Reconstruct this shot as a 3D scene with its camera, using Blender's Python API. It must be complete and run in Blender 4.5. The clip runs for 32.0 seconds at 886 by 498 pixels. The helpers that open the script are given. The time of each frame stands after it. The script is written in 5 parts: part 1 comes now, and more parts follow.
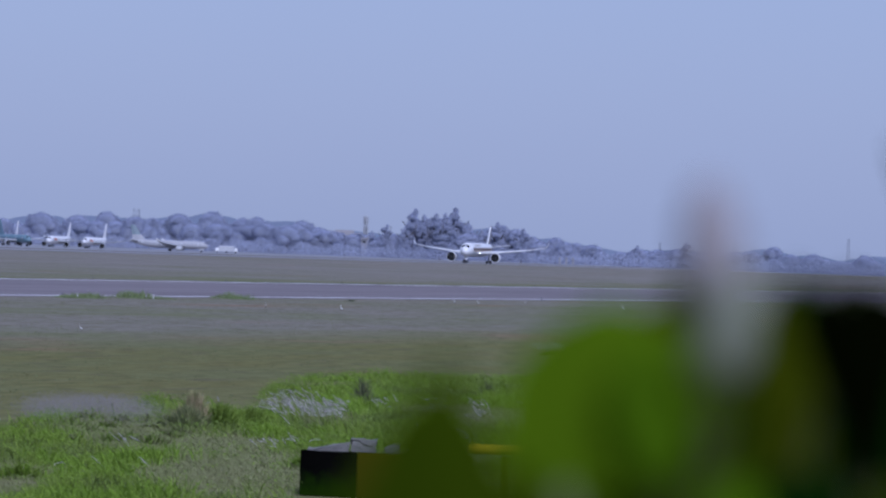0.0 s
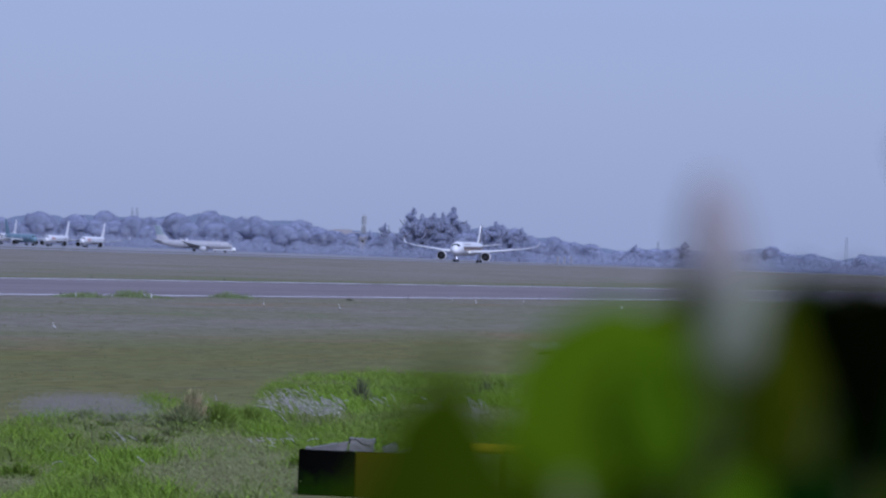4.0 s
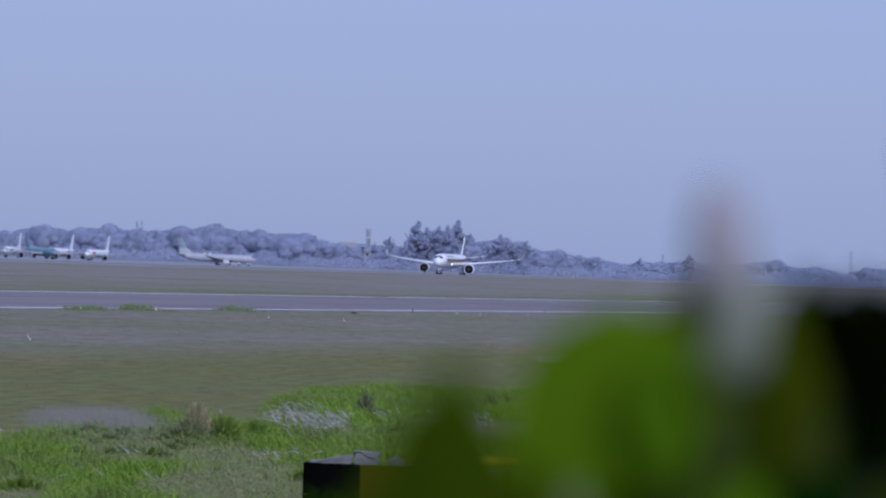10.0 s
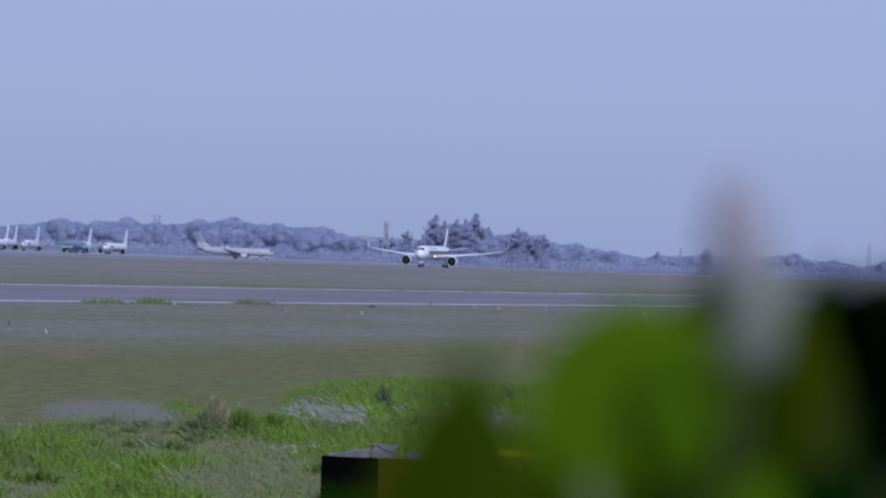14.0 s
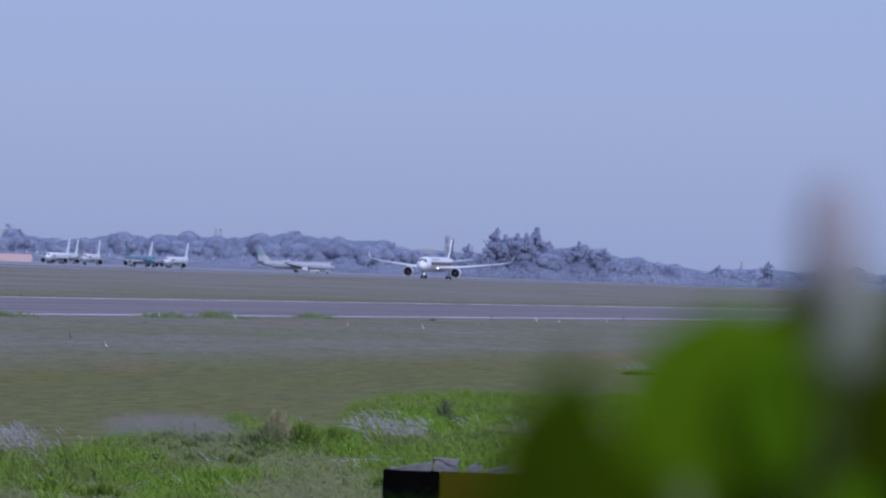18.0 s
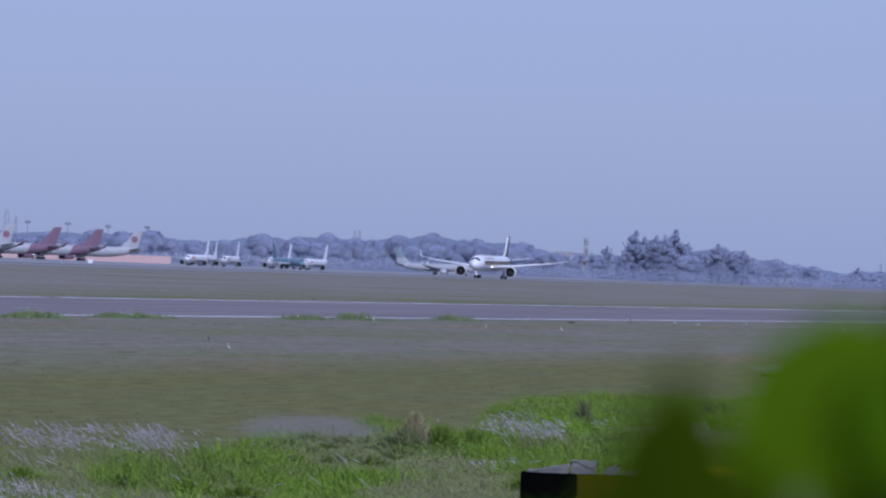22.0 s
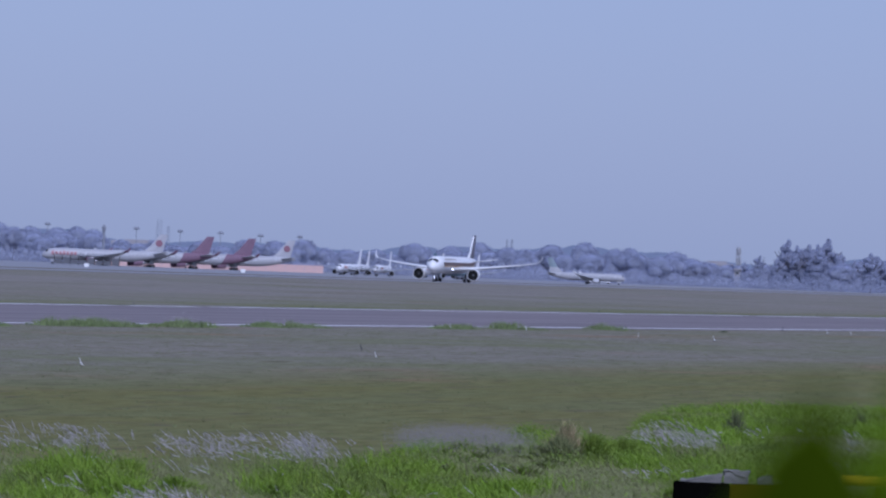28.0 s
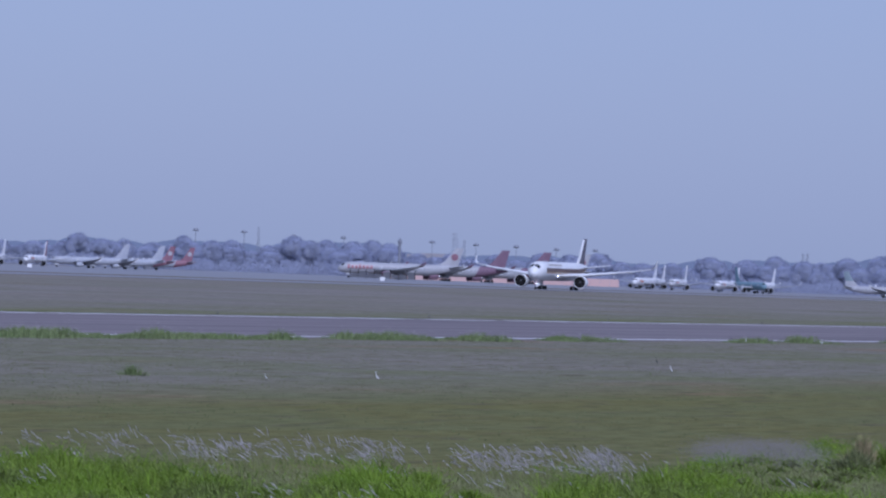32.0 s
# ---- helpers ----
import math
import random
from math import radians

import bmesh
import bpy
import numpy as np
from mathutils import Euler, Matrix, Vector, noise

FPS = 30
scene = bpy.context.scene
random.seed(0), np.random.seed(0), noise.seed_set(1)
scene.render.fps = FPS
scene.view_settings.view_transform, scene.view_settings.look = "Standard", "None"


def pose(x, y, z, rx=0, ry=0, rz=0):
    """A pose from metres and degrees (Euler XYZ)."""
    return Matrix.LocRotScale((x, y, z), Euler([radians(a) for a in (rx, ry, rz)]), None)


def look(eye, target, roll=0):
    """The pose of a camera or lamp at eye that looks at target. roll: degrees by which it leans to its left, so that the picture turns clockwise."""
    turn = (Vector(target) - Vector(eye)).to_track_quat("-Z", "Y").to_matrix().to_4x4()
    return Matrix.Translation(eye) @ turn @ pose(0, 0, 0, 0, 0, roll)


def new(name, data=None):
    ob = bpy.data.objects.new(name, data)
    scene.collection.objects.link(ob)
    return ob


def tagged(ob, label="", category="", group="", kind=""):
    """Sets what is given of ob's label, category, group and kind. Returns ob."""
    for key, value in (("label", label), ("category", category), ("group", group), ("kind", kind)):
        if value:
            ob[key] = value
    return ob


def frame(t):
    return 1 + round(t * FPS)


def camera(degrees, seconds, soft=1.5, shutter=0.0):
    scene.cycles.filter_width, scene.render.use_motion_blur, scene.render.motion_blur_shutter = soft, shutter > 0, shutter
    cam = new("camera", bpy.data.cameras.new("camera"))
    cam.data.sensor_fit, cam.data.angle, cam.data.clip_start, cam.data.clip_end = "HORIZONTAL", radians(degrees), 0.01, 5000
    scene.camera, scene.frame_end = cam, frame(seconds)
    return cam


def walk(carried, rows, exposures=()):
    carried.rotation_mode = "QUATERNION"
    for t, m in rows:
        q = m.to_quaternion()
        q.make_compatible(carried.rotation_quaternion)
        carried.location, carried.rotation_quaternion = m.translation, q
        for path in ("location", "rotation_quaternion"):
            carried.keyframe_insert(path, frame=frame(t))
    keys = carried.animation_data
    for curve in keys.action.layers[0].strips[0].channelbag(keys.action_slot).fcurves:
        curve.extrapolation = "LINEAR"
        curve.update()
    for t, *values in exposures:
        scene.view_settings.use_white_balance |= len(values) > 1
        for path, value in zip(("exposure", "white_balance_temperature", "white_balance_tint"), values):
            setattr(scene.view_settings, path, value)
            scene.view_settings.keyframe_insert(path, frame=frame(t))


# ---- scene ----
# The x axis runs along the runways, y away from the fence, z up. The eye stands on a bank beside the field.
cam = camera(7.476, 32.0, soft=2.3)
EYE_Z = 4.8


def at(az, d, z=0.0):
    """A place d metres away, az degrees to the left of the runway's direction."""
    return Vector((d * math.cos(radians(az)), d * math.sin(radians(az)), z))


def aim(az, pitch, roll, side):
    a, p = radians(az), radians(pitch)
    eye = Vector((-math.sin(a) * side, math.cos(a) * side, EYE_Z))
    way = Vector((math.cos(a) * math.cos(p), math.sin(a) * math.cos(p), math.sin(p)))
    return look(eye, eye + way * 100, roll)


# seconds, bearing, tilt, lean, sideways sway in metres
PATH = [
    (0, 13.262, 0.025, 2.15, 0.0000), (0.5, 13.307, 0.032, 2.19, 0.0003), (1, 13.286, 0.021, 2.12, 0.0006), (1.5, 13.331, 0.020, 2.12, 0.0009),
    (2, 13.265, 0.010, 2.13, 0.0013), (2.5, 13.183, 0.010, 2.08, 0.0016), (3, 13.269, -0.005, 2.16, 0.0019), (3.5, 13.259, 0.000, 2.16, 0.0022),
    (5.5, 13.185, 0.106, 2.16, 0.0034), (6, 13.149, 0.107, 2.19, 0.0037), (6.5, 13.173, 0.094, 2.13, 0.0036), (7, 13.178, 0.084, 2.14, 0.0035),
    (7.5, 13.233, 0.110, 2.18, 0.0033), (8, 13.233, 0.134, 2.11, 0.0032), (8.5, 13.274, 0.132, 2.14, 0.0031), (9, 13.272, 0.123, 2.16, 0.0029),
    (9.5, 13.308, 0.121, 2.15, 0.0029), (10, 13.289, 0.128, 2.15, 0.0030), (10.5, 13.260, 0.118, 2.15, 0.0030), (11, 13.274, 0.112, 2.13, 0.0030),
    (11.5, 13.343, 0.107, 2.20, 0.0030), (12, 13.335, 0.114, 2.16, 0.0031), (12.5, 13.348, 0.065, 2.13, 0.0031), (13, 13.347, 0.068, 2.14, 0.0031),
    (13.5, 13.391, 0.055, 2.11, 0.0038), (14, 13.438, 0.068, 2.15, 0.0045), (14.5, 13.533, 0.090, 2.15, 0.0052), (16.5, 13.724, 0.130, 2.07, 0.0135),
    (17, 13.797, 0.141, 2.14, 0.0149), (17.5, 13.820, 0.138, 2.13, 0.0163), (18, 13.956, 0.163, 2.13, 0.0177), (18.5, 14.055, 0.149, 2.13, 0.0193),
    (19, 14.156, 0.156, 2.18, 0.0208), (19.5, 14.271, 0.158, 2.16, 0.0182), (20, 14.542, 0.153, 2.14, 0.0156), (20.5, 14.794, 0.135, 2.19, 0.0083),
    (21, 14.977, 0.141, 2.23, 0.0073), (21.5, 14.959, 0.137, 2.07, -0.0037), (22, 15.129, 0.138, 2.17, -0.0042), (22.5, 15.215, 0.127, 2.16, -0.0026),
    (23, 15.229, 0.105, 2.17, -0.0010), (23.5, 15.725, 0.063, 2.25, -0.0016), (24, 15.712, 0.044, 2.17, -0.0021), (24.5, 15.650, 0.023, 2.11, -0.0022),
    (25, 15.595, 0.177, 2.10, -0.0024), (25.5, 15.783, 0.180, 2.14, -0.0025), (27.5, 16.333, 0.171, 2.15, -0.0030), (28, 16.418, 0.169, 2.15, -0.0031),
    (28.5, 16.542, 0.184, 2.11, -0.0031), (29, 16.933, 0.193, 2.12, -0.0031), (29.5, 17.265, 0.217, 2.15, -0.0031), (30, 17.651, 0.216, 2.14, -0.0031),
    (30.5, 17.963, 0.254, 2.11, -0.0031), (31, 18.390, 0.222, 2.11, -0.0031), (31.5, 18.583, 0.216, 2.12, -0.0031), (32, 18.918, 0.192, 2.16, -0.0031),
]
walk(cam, [(t, aim(a, p, r, s)) for t, a, p, r, s in PATH], [(0.0, 0.0, 5000, 25), (20.0, 0.0, 5000, 25), (28.0, -0.07, 5000, 25), (32.0, -0.08, 5000, 25)])
cam.data.dof.use_dof = True
cam.data.dof.focus_distance = 900.0
cam.data.dof.aperture_fstop = 12.5

# ---- light ----
SUN_EL, SUN_AZ = 40.0, -148.0
world = bpy.data.worlds.new("hazy_sky")
scene.world = world
world.use_nodes = True
wn, wl = world.node_tree.nodes, world.node_tree.links
wn.clear()
sky = wn.new("ShaderNodeTexSky")
sky.sky_type, sky.sun_disc = "NISHITA", False
sky.sun_elevation, sky.sun_rotation = radians(SUN_EL), radians(90 - SUN_AZ)
sky.altitude, sky.air_density, sky.dust_density, sky.ozone_density = 0.0, 1.0, 1.0, 4.0
back = wn.new("ShaderNodeBackground")
back.inputs["Strength"].default_value = 0.1
wout = wn.new("ShaderNodeOutputWorld")
# thick even haze lies over the clear sky
haze = wn.new("ShaderNodeBackground")
haze.inputs["Color"].default_value, haze.inputs["Strength"].default_value = (0.40, 0.43, 0.51, 1), 0.88
veil = wn.new("ShaderNodeMixShader")
veil.inputs[0].default_value = 0.72
wl.new(sky.outputs[0], back.inputs["Color"])
wl.new(back.outputs[0], veil.inputs[1])
wl.new(haze.outputs[0], veil.inputs[2])
wl.new(veil.outputs[0], wout.inputs["Surface"])

sun = new("sun", bpy.data.lights.new("sun", "SUN"))
sun.data.energy, sun.data.angle, sun.data.color = 2.15, radians(3.0), (1.0, 0.95, 0.86)
sun.matrix_world = look(at(SUN_AZ, 100 * math.cos(radians(SUN_EL)), 100 * math.sin(radians(SUN_EL))), (0, 0, 0))


# ---- materials ----
def mat(name, c1, c2=None, scale=1.0, rough=0.6, metal=0.0, bump=0.0, spec=0.5, sheen=0.0, vary=0.0, stretch=(1, 1, 1), glow=0.0, thin=0.0):
    """A surface of two tones: broad stains and fine grain, with relief from the grain."""
    m = bpy.data.materials.new(name)
    m.use_nodes = True
    n, l = m.node_tree.nodes, m.node_tree.links
    b = n["Principled BSDF"]
    b.inputs["Roughness"].default_value, b.inputs["Metallic"].default_value = rough, metal
    b.inputs["Specular IOR Level"].default_value = spec
    # bluish sheen: part of the haze painted onto the far foliage
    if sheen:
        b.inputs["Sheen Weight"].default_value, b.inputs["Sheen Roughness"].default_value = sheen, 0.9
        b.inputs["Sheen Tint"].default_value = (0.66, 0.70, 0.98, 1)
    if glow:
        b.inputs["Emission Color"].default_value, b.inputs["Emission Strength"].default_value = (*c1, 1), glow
    c2 = c2 or tuple(v * 0.8 for v in c1)
    co = n.new("ShaderNodeTexCoord")
    mp = n.new("ShaderNodeMapping")
    mp.inputs["Scale"].default_value = stretch
    l.new(co.outputs["Object"], mp.inputs["Vector"])
    broad, fine = n.new("ShaderNodeTexNoise"), n.new("ShaderNodeTexNoise")
    for t, k in ((broad, 1.0), (fine, 9.0)):
        t.inputs["Scale"].default_value, t.inputs["Detail"].default_value = scale * k, 4.0
        l.new(mp.outputs[0], t.inputs["Vector"])
    add = n.new("ShaderNodeMath")
    add.operation = "MULTIPLY_ADD"
    l.new(fine.outputs[0], add.inputs[0])
    add.inputs[1].default_value = 0.5
    l.new(broad.outputs[0], add.inputs[2])
    rng = n.new("ShaderNodeMapRange")
    rng.inputs["From Min"].default_value, rng.inputs["From Max"].default_value = 0.5, 1.0
    l.new(add.outputs[0], rng.inputs["Value"])
    mix = n.new("ShaderNodeMix")
    mix.data_type = "RGBA"
    mix.inputs["A"].default_value, mix.inputs["B"].default_value = (*c1, 1), (*c2, 1)
    l.new(rng.outputs[0], mix.inputs["Factor"])
    last = mix.outputs["Result"]
    if vary:
        geo, hsv = n.new("ShaderNodeNewGeometry"), n.new("ShaderNodeHueSaturation")
        r2 = n.new("ShaderNodeMapRange")
        r2.inputs["To Min"].default_value, r2.inputs["To Max"].default_value = 1 - vary, 1 + vary
        l.new(geo.outputs["Random Per Island"], r2.inputs["Value"])
        l.new(r2.outputs[0], hsv.inputs["Value"])
        l.new(last, hsv.inputs["Color"])
        last = hsv.outputs[0]
    l.new(last, b.inputs["Base Color"])
    if bump:
        bp = n.new("ShaderNodeBump")
        bp.inputs["Strength"].default_value, bp.inputs["Distance"].default_value = bump, 0.05 / scale
        l.new(fine.outputs[0], bp.inputs["Height"])
        l.new(bp.outputs[0], b.inputs["Normal"])
    if thin:
        # leaves let a part of the light through
        tr, mx = n.new("ShaderNodeBsdfTranslucent"), n.new("ShaderNodeMixShader")
        mx.inputs[0].default_value = thin
        l.new(last, tr.inputs["Color"])
        l.new(b.outputs[0], mx.inputs[1])
        l.new(tr.outputs[0], mx.inputs[2])
        l.new(mx.outputs[0], n["Material Output"].inputs["Surface"])
    return m


M = {
    "white": mat("white_paint", (0.86, 0.86, 0.85), (0.80, 0.80, 0.79), 0.15, 0.32, spec=0.5),
    # white of the parked jets dimmed: distance haze put into the colour
    "hazed_white": mat("hazed_white_paint", (0.43, 0.43, 0.45), (0.38, 0.38, 0.40), 0.12, 0.5),
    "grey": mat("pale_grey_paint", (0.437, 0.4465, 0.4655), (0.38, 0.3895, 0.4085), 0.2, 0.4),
    "belly": mat("grey_belly_paint", (0.55, 0.56, 0.58), (0.46, 0.47, 0.49), 0.2, 0.4),
    "metal": mat("bare_metal", (0.62, 0.62, 0.64), (0.5, 0.5, 0.52), 0.6, 0.3, metal=1.0),
    "dark": mat("dark_opening", (0.015, 0.015, 0.017), (0.022, 0.022, 0.022), 2.0, 0.7, spec=0.1),
    "tyre": mat("tyre_rubber", (0.03, 0.03, 0.03), (0.045, 0.045, 0.045), 3.0, 0.85),
    "glass": mat("cockpit_glass", (0.015, 0.017, 0.02), (0.02, 0.022, 0.026), 2.0, 0.08, spec=0.8),
    # dark red shifted towards lilac grey, as haze would do
    "dark_red": mat("hazed_dark_red_paint", (0.222, 0.142, 0.190), (0.196, 0.127, 0.170), 0.3, 0.6, spec=0.2),
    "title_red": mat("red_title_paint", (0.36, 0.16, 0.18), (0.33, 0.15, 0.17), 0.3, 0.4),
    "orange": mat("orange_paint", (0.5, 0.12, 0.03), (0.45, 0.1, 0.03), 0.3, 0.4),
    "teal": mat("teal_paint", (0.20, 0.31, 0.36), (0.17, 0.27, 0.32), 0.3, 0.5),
    # green fin greyed and blued by painted haze
    "green": mat("hazed_green_paint", (0.23, 0.285, 0.31), (0.215, 0.27, 0.295), 0.3, 0.5),
    "navy": mat("navy_paint", (0.10, 0.085, 0.115), (0.11, 0.095, 0.125), 0.3, 0.35),
    "gold": mat("gold_paint", (0.45, 0.26, 0.06), (0.40, 0.22, 0.05), 0.3, 0.4),
    "bronze": mat("pale_bronze_paint", (0.42, 0.36, 0.30), (0.38, 0.33, 0.28), 0.3, 0.4),
    "brown": mat("brown_stripe_paint", (0.14, 0.075, 0.05), (0.12, 0.065, 0.045), 0.3, 0.4),
    "lamp": mat("lit_lamp", (1.0, 0.97, 0.9), (1.0, 0.97, 0.9), 1.0, 0.3, glow=7.0),
    "pink": mat("salmon_paint", (0.648, 0.45, 0.405), (0.594, 0.414, 0.378), 0.05, 0.8),
    "steel": mat("galvanised_steel", (0.26, 0.275, 0.31), (0.22, 0.23, 0.26), 0.4, 0.6),
    "asphalt": mat("worn_asphalt", (0.1665, 0.1458, 0.1485), (0.27, 0.2358, 0.2358), 0.22, 0.95, bump=0.3, spec=0.1, stretch=(0.04, 1, 1)),
    # low roughness imitates heat mirage: the far paving mirrors sky and jets
    "smooth_asphalt": mat("glossy_asphalt", (0.16, 0.15, 0.155), (0.22, 0.205, 0.21), 0.1, 0.42, spec=0.5, stretch=(0.04, 1, 1)),
    "smooth_concrete": mat("glossy_concrete", (0.26, 0.245, 0.24), (0.22, 0.205, 0.20), 0.02, 0.42, spec=0.5),
    "line": mat("worn_white_marking", (0.7905, 0.7905, 0.7905), (0.6882, 0.6882, 0.6882), 0.12, 0.8),
    "bark": mat("tree_bark", (0.10, 0.08, 0.06), (0.07, 0.055, 0.045), 1.0, 0.9, bump=0.5),
    # distance haze put into the foliage colour: much paler and bluer than leaves
    "far_leaf": mat("hazed_far_foliage", (0.228, 0.248, 0.275), (0.242, 0.262, 0.290), 0.03, 0.8, sheen=1.0, spec=0.1, thin=0.12),
    "far_pine": mat("hazed_far_pine_foliage", (0.228, 0.248, 0.275), (0.242, 0.262, 0.290), 0.03, 0.8, sheen=1.0, spec=0.1, thin=0.12),
    "blade": mat("green_grass_blades", (0.068, 0.114, 0.010), (0.200, 0.262, 0.045), 1.4, 0.8, vary=0.5, spec=0.1),
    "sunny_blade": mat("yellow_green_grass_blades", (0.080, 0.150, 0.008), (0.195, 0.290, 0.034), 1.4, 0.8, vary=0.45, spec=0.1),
    "dark_blade": mat("deep_green_grass_blades", (0.068, 0.098, 0.022), (0.152, 0.192, 0.052), 1.4, 0.8, vary=0.5, spec=0.1),
    "tuft": mat("pale_green_tufts", (0.1485, 0.2025, 0.0765), (0.198, 0.2385, 0.108), 0.2, 0.8, vary=0.35, spec=0.1),
    "weed": mat("weed_leaves", (0.080, 0.138, 0.013), (0.176, 0.248, 0.035), 0.9, 0.7, vary=0.4, spec=0.15),
    "straw": mat("straw_blades", (0.423, 0.342, 0.198), (0.324, 0.279, 0.144), 0.5, 0.9, vary=0.35, spec=0.05),
    "stubble": mat("green_stubble", (0.1125, 0.135, 0.054), (0.144, 0.153, 0.072), 0.05, 0.9, vary=0.3, spec=0.05),
    "dry": mat("dry_grass_blades", (0.2205, 0.2187, 0.1125), (0.1665, 0.1935, 0.0702), 0.6, 0.8, vary=0.35, spec=0.1),
    "plume": mat("pale_grass_plumes", (0.4464, 0.4232, 0.4092), (0.3348, 0.3162, 0.3023), 1.0, 0.9, vary=0.4, spec=0.05),
    "haze_seed": mat("fine_purple_seed_heads", (0.225, 0.207, 0.1935), (0.18, 0.171, 0.1485), 1.0, 0.9, vary=0.2, spec=0.1),
    "dim": mat("dim_steel", (0.13, 0.135, 0.15), (0.10, 0.105, 0.12), 0.4, 0.7),
    "shrub": mat("shrub_leaves", (0.1575, 0.18, 0.072), (0.1935, 0.2115, 0.0855), 0.5, 0.7, vary=0.3, spec=0.15),
    # haze put into the far woods as bluish colour and emission
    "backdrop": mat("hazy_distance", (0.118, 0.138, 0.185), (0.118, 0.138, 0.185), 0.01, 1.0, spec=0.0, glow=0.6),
    "leaf": mat("fresh_leaf", (0.072, 0.128, 0.0001), (0.062, 0.112, 0.0001), 12.0, 1.0, spec=0.0),
    "leaf_green": mat("full_green_leaf", (0.046, 0.094, 0.0001), (0.052, 0.102, 0.0001), 12.0, 1.0, spec=0.0),
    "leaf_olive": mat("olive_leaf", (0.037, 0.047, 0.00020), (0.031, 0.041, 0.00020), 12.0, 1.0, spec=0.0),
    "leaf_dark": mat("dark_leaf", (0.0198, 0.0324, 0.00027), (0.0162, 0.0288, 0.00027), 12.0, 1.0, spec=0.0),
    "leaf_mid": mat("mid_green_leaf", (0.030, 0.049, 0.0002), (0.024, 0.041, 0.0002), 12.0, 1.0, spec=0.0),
    # red dulled and blued: haze of the distance painted in
    "hazed_red": mat("hazed_red_paint", (0.268, 0.132, 0.168), (0.242, 0.120, 0.152), 0.3, 0.5),
    "dull_tuft": mat("dull_dark_grass", (0.0855, 0.1035, 0.0495), (0.1125, 0.126, 0.063), 0.5, 0.9, vary=0.3, spec=0.05),
    "rail_yellow": mat("yellow_rail_paint", (0.58, 0.45, 0.010), (0.44, 0.34, 0.010), 1.5, 0.8, bump=0.2, spec=0.1),
    "stored": mat("bluish_grey_paint", (0.42, 0.44, 0.49), (0.37, 0.39, 0.44), 0.2, 0.6),
    "jet_white": mat("jet_white_paint", (0.80, 0.80, 0.81), (0.72, 0.72, 0.73), 0.12, 0.5),
    # shade between the leaves put into colour: a deep and a black leaf copy
    "leaf_shade": mat("shaded_green_leaf", (0.003, 0.014, 0.001), (0.004, 0.016, 0.001), 12.0, 1.0, spec=0.0),
    "leaf_black_shade": mat("black_shade_leaf", (0.002, 0.003, 0.0005), (0.0015, 0.0025, 0.0005), 12.0, 1.0, spec=0.0),
    "bud": mat("pale_flower_spike", (0.36, 0.324, 0.333), (0.324, 0.297, 0.297), 20.0, 0.9, spec=0.1),
    "bud_low": mat("grey_green_flower_spike", (0.200, 0.210, 0.155), (0.168, 0.184, 0.118), 20.0, 0.9, spec=0.1),
    "bud_green": mat("greenish_bud", (0.1215, 0.1485, 0.0495), (0.108, 0.135, 0.0405), 20.0, 0.9, spec=0.1),
    "stem": mat("green_stem", (0.07, 0.09, 0.02), (0.06, 0.06, 0.02), 20.0, 0.6),
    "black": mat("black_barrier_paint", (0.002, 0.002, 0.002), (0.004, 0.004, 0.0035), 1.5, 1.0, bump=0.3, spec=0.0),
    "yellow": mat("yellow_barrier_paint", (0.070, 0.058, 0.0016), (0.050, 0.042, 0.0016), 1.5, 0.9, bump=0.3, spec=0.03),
    "stone": mat("grey_rubble", (0.225, 0.215, 0.200), (0.130, 0.126, 0.116), 3.0, 0.9, bump=0.5),
    "feather": mat("white_feathers", (0.8, 0.8, 0.78), (0.7, 0.7, 0.68), 4.0, 0.8),
    "beak": mat("yellow_beak", (0.5, 0.32, 0.05), (0.4, 0.26, 0.05), 4.0, 0.6),
    "black_feather": mat("black_feathers", (0.02, 0.02, 0.022), (0.03, 0.03, 0.03), 4.0, 0.6),
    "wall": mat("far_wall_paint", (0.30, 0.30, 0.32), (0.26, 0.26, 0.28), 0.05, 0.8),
    # roof tiles greyed: haze of the distance is in the colour
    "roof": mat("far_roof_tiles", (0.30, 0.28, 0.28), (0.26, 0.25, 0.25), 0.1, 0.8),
}


# ---- mesh helpers ----
def mesh_of(name, bm, material, smooth=False):
    me = bpy.data.meshes.new(name)
    bm.to_mesh(me)
    bm.free()
    me.materials.append(material)
    if smooth:
        me.polygons.foreach_set("use_smooth", [True] * len(me.polygons))
    return me


def part(name, bm, material, parent, label="", smooth=False, m=None):
    ob = new(name, bm if isinstance(bm, bpy.types.Mesh) else mesh_of(name, bm, material, smooth))
    ob.parent = parent
    if m is not None:
        ob.matrix_local = m
    return tagged(ob, label)


def thing(name, label, category, m=None, group="", kind=""):
    ob = new(name)
    ob.empty_display_size = 0.1
    if m is not None:
        ob.matrix_world = m
    return tagged(ob, label, category, group, kind)


def box(bm, x0, x1, y0, y1, z0, z1, bevel=0.0):
    r = bmesh.ops.create_cube(bm, size=1.0, matrix=Matrix.LocRotScale(((x0 + x1) / 2, (y0 + y1) / 2, (z0 + z1) / 2), None, (x1 - x0, y1 - y0, z1 - z0)))
    if bevel:
        bmesh.ops.bevel(bm, geom=list({e for v in r["verts"] for e in v.link_edges}), offset=bevel, segments=2, affect="EDGES")
    return bm


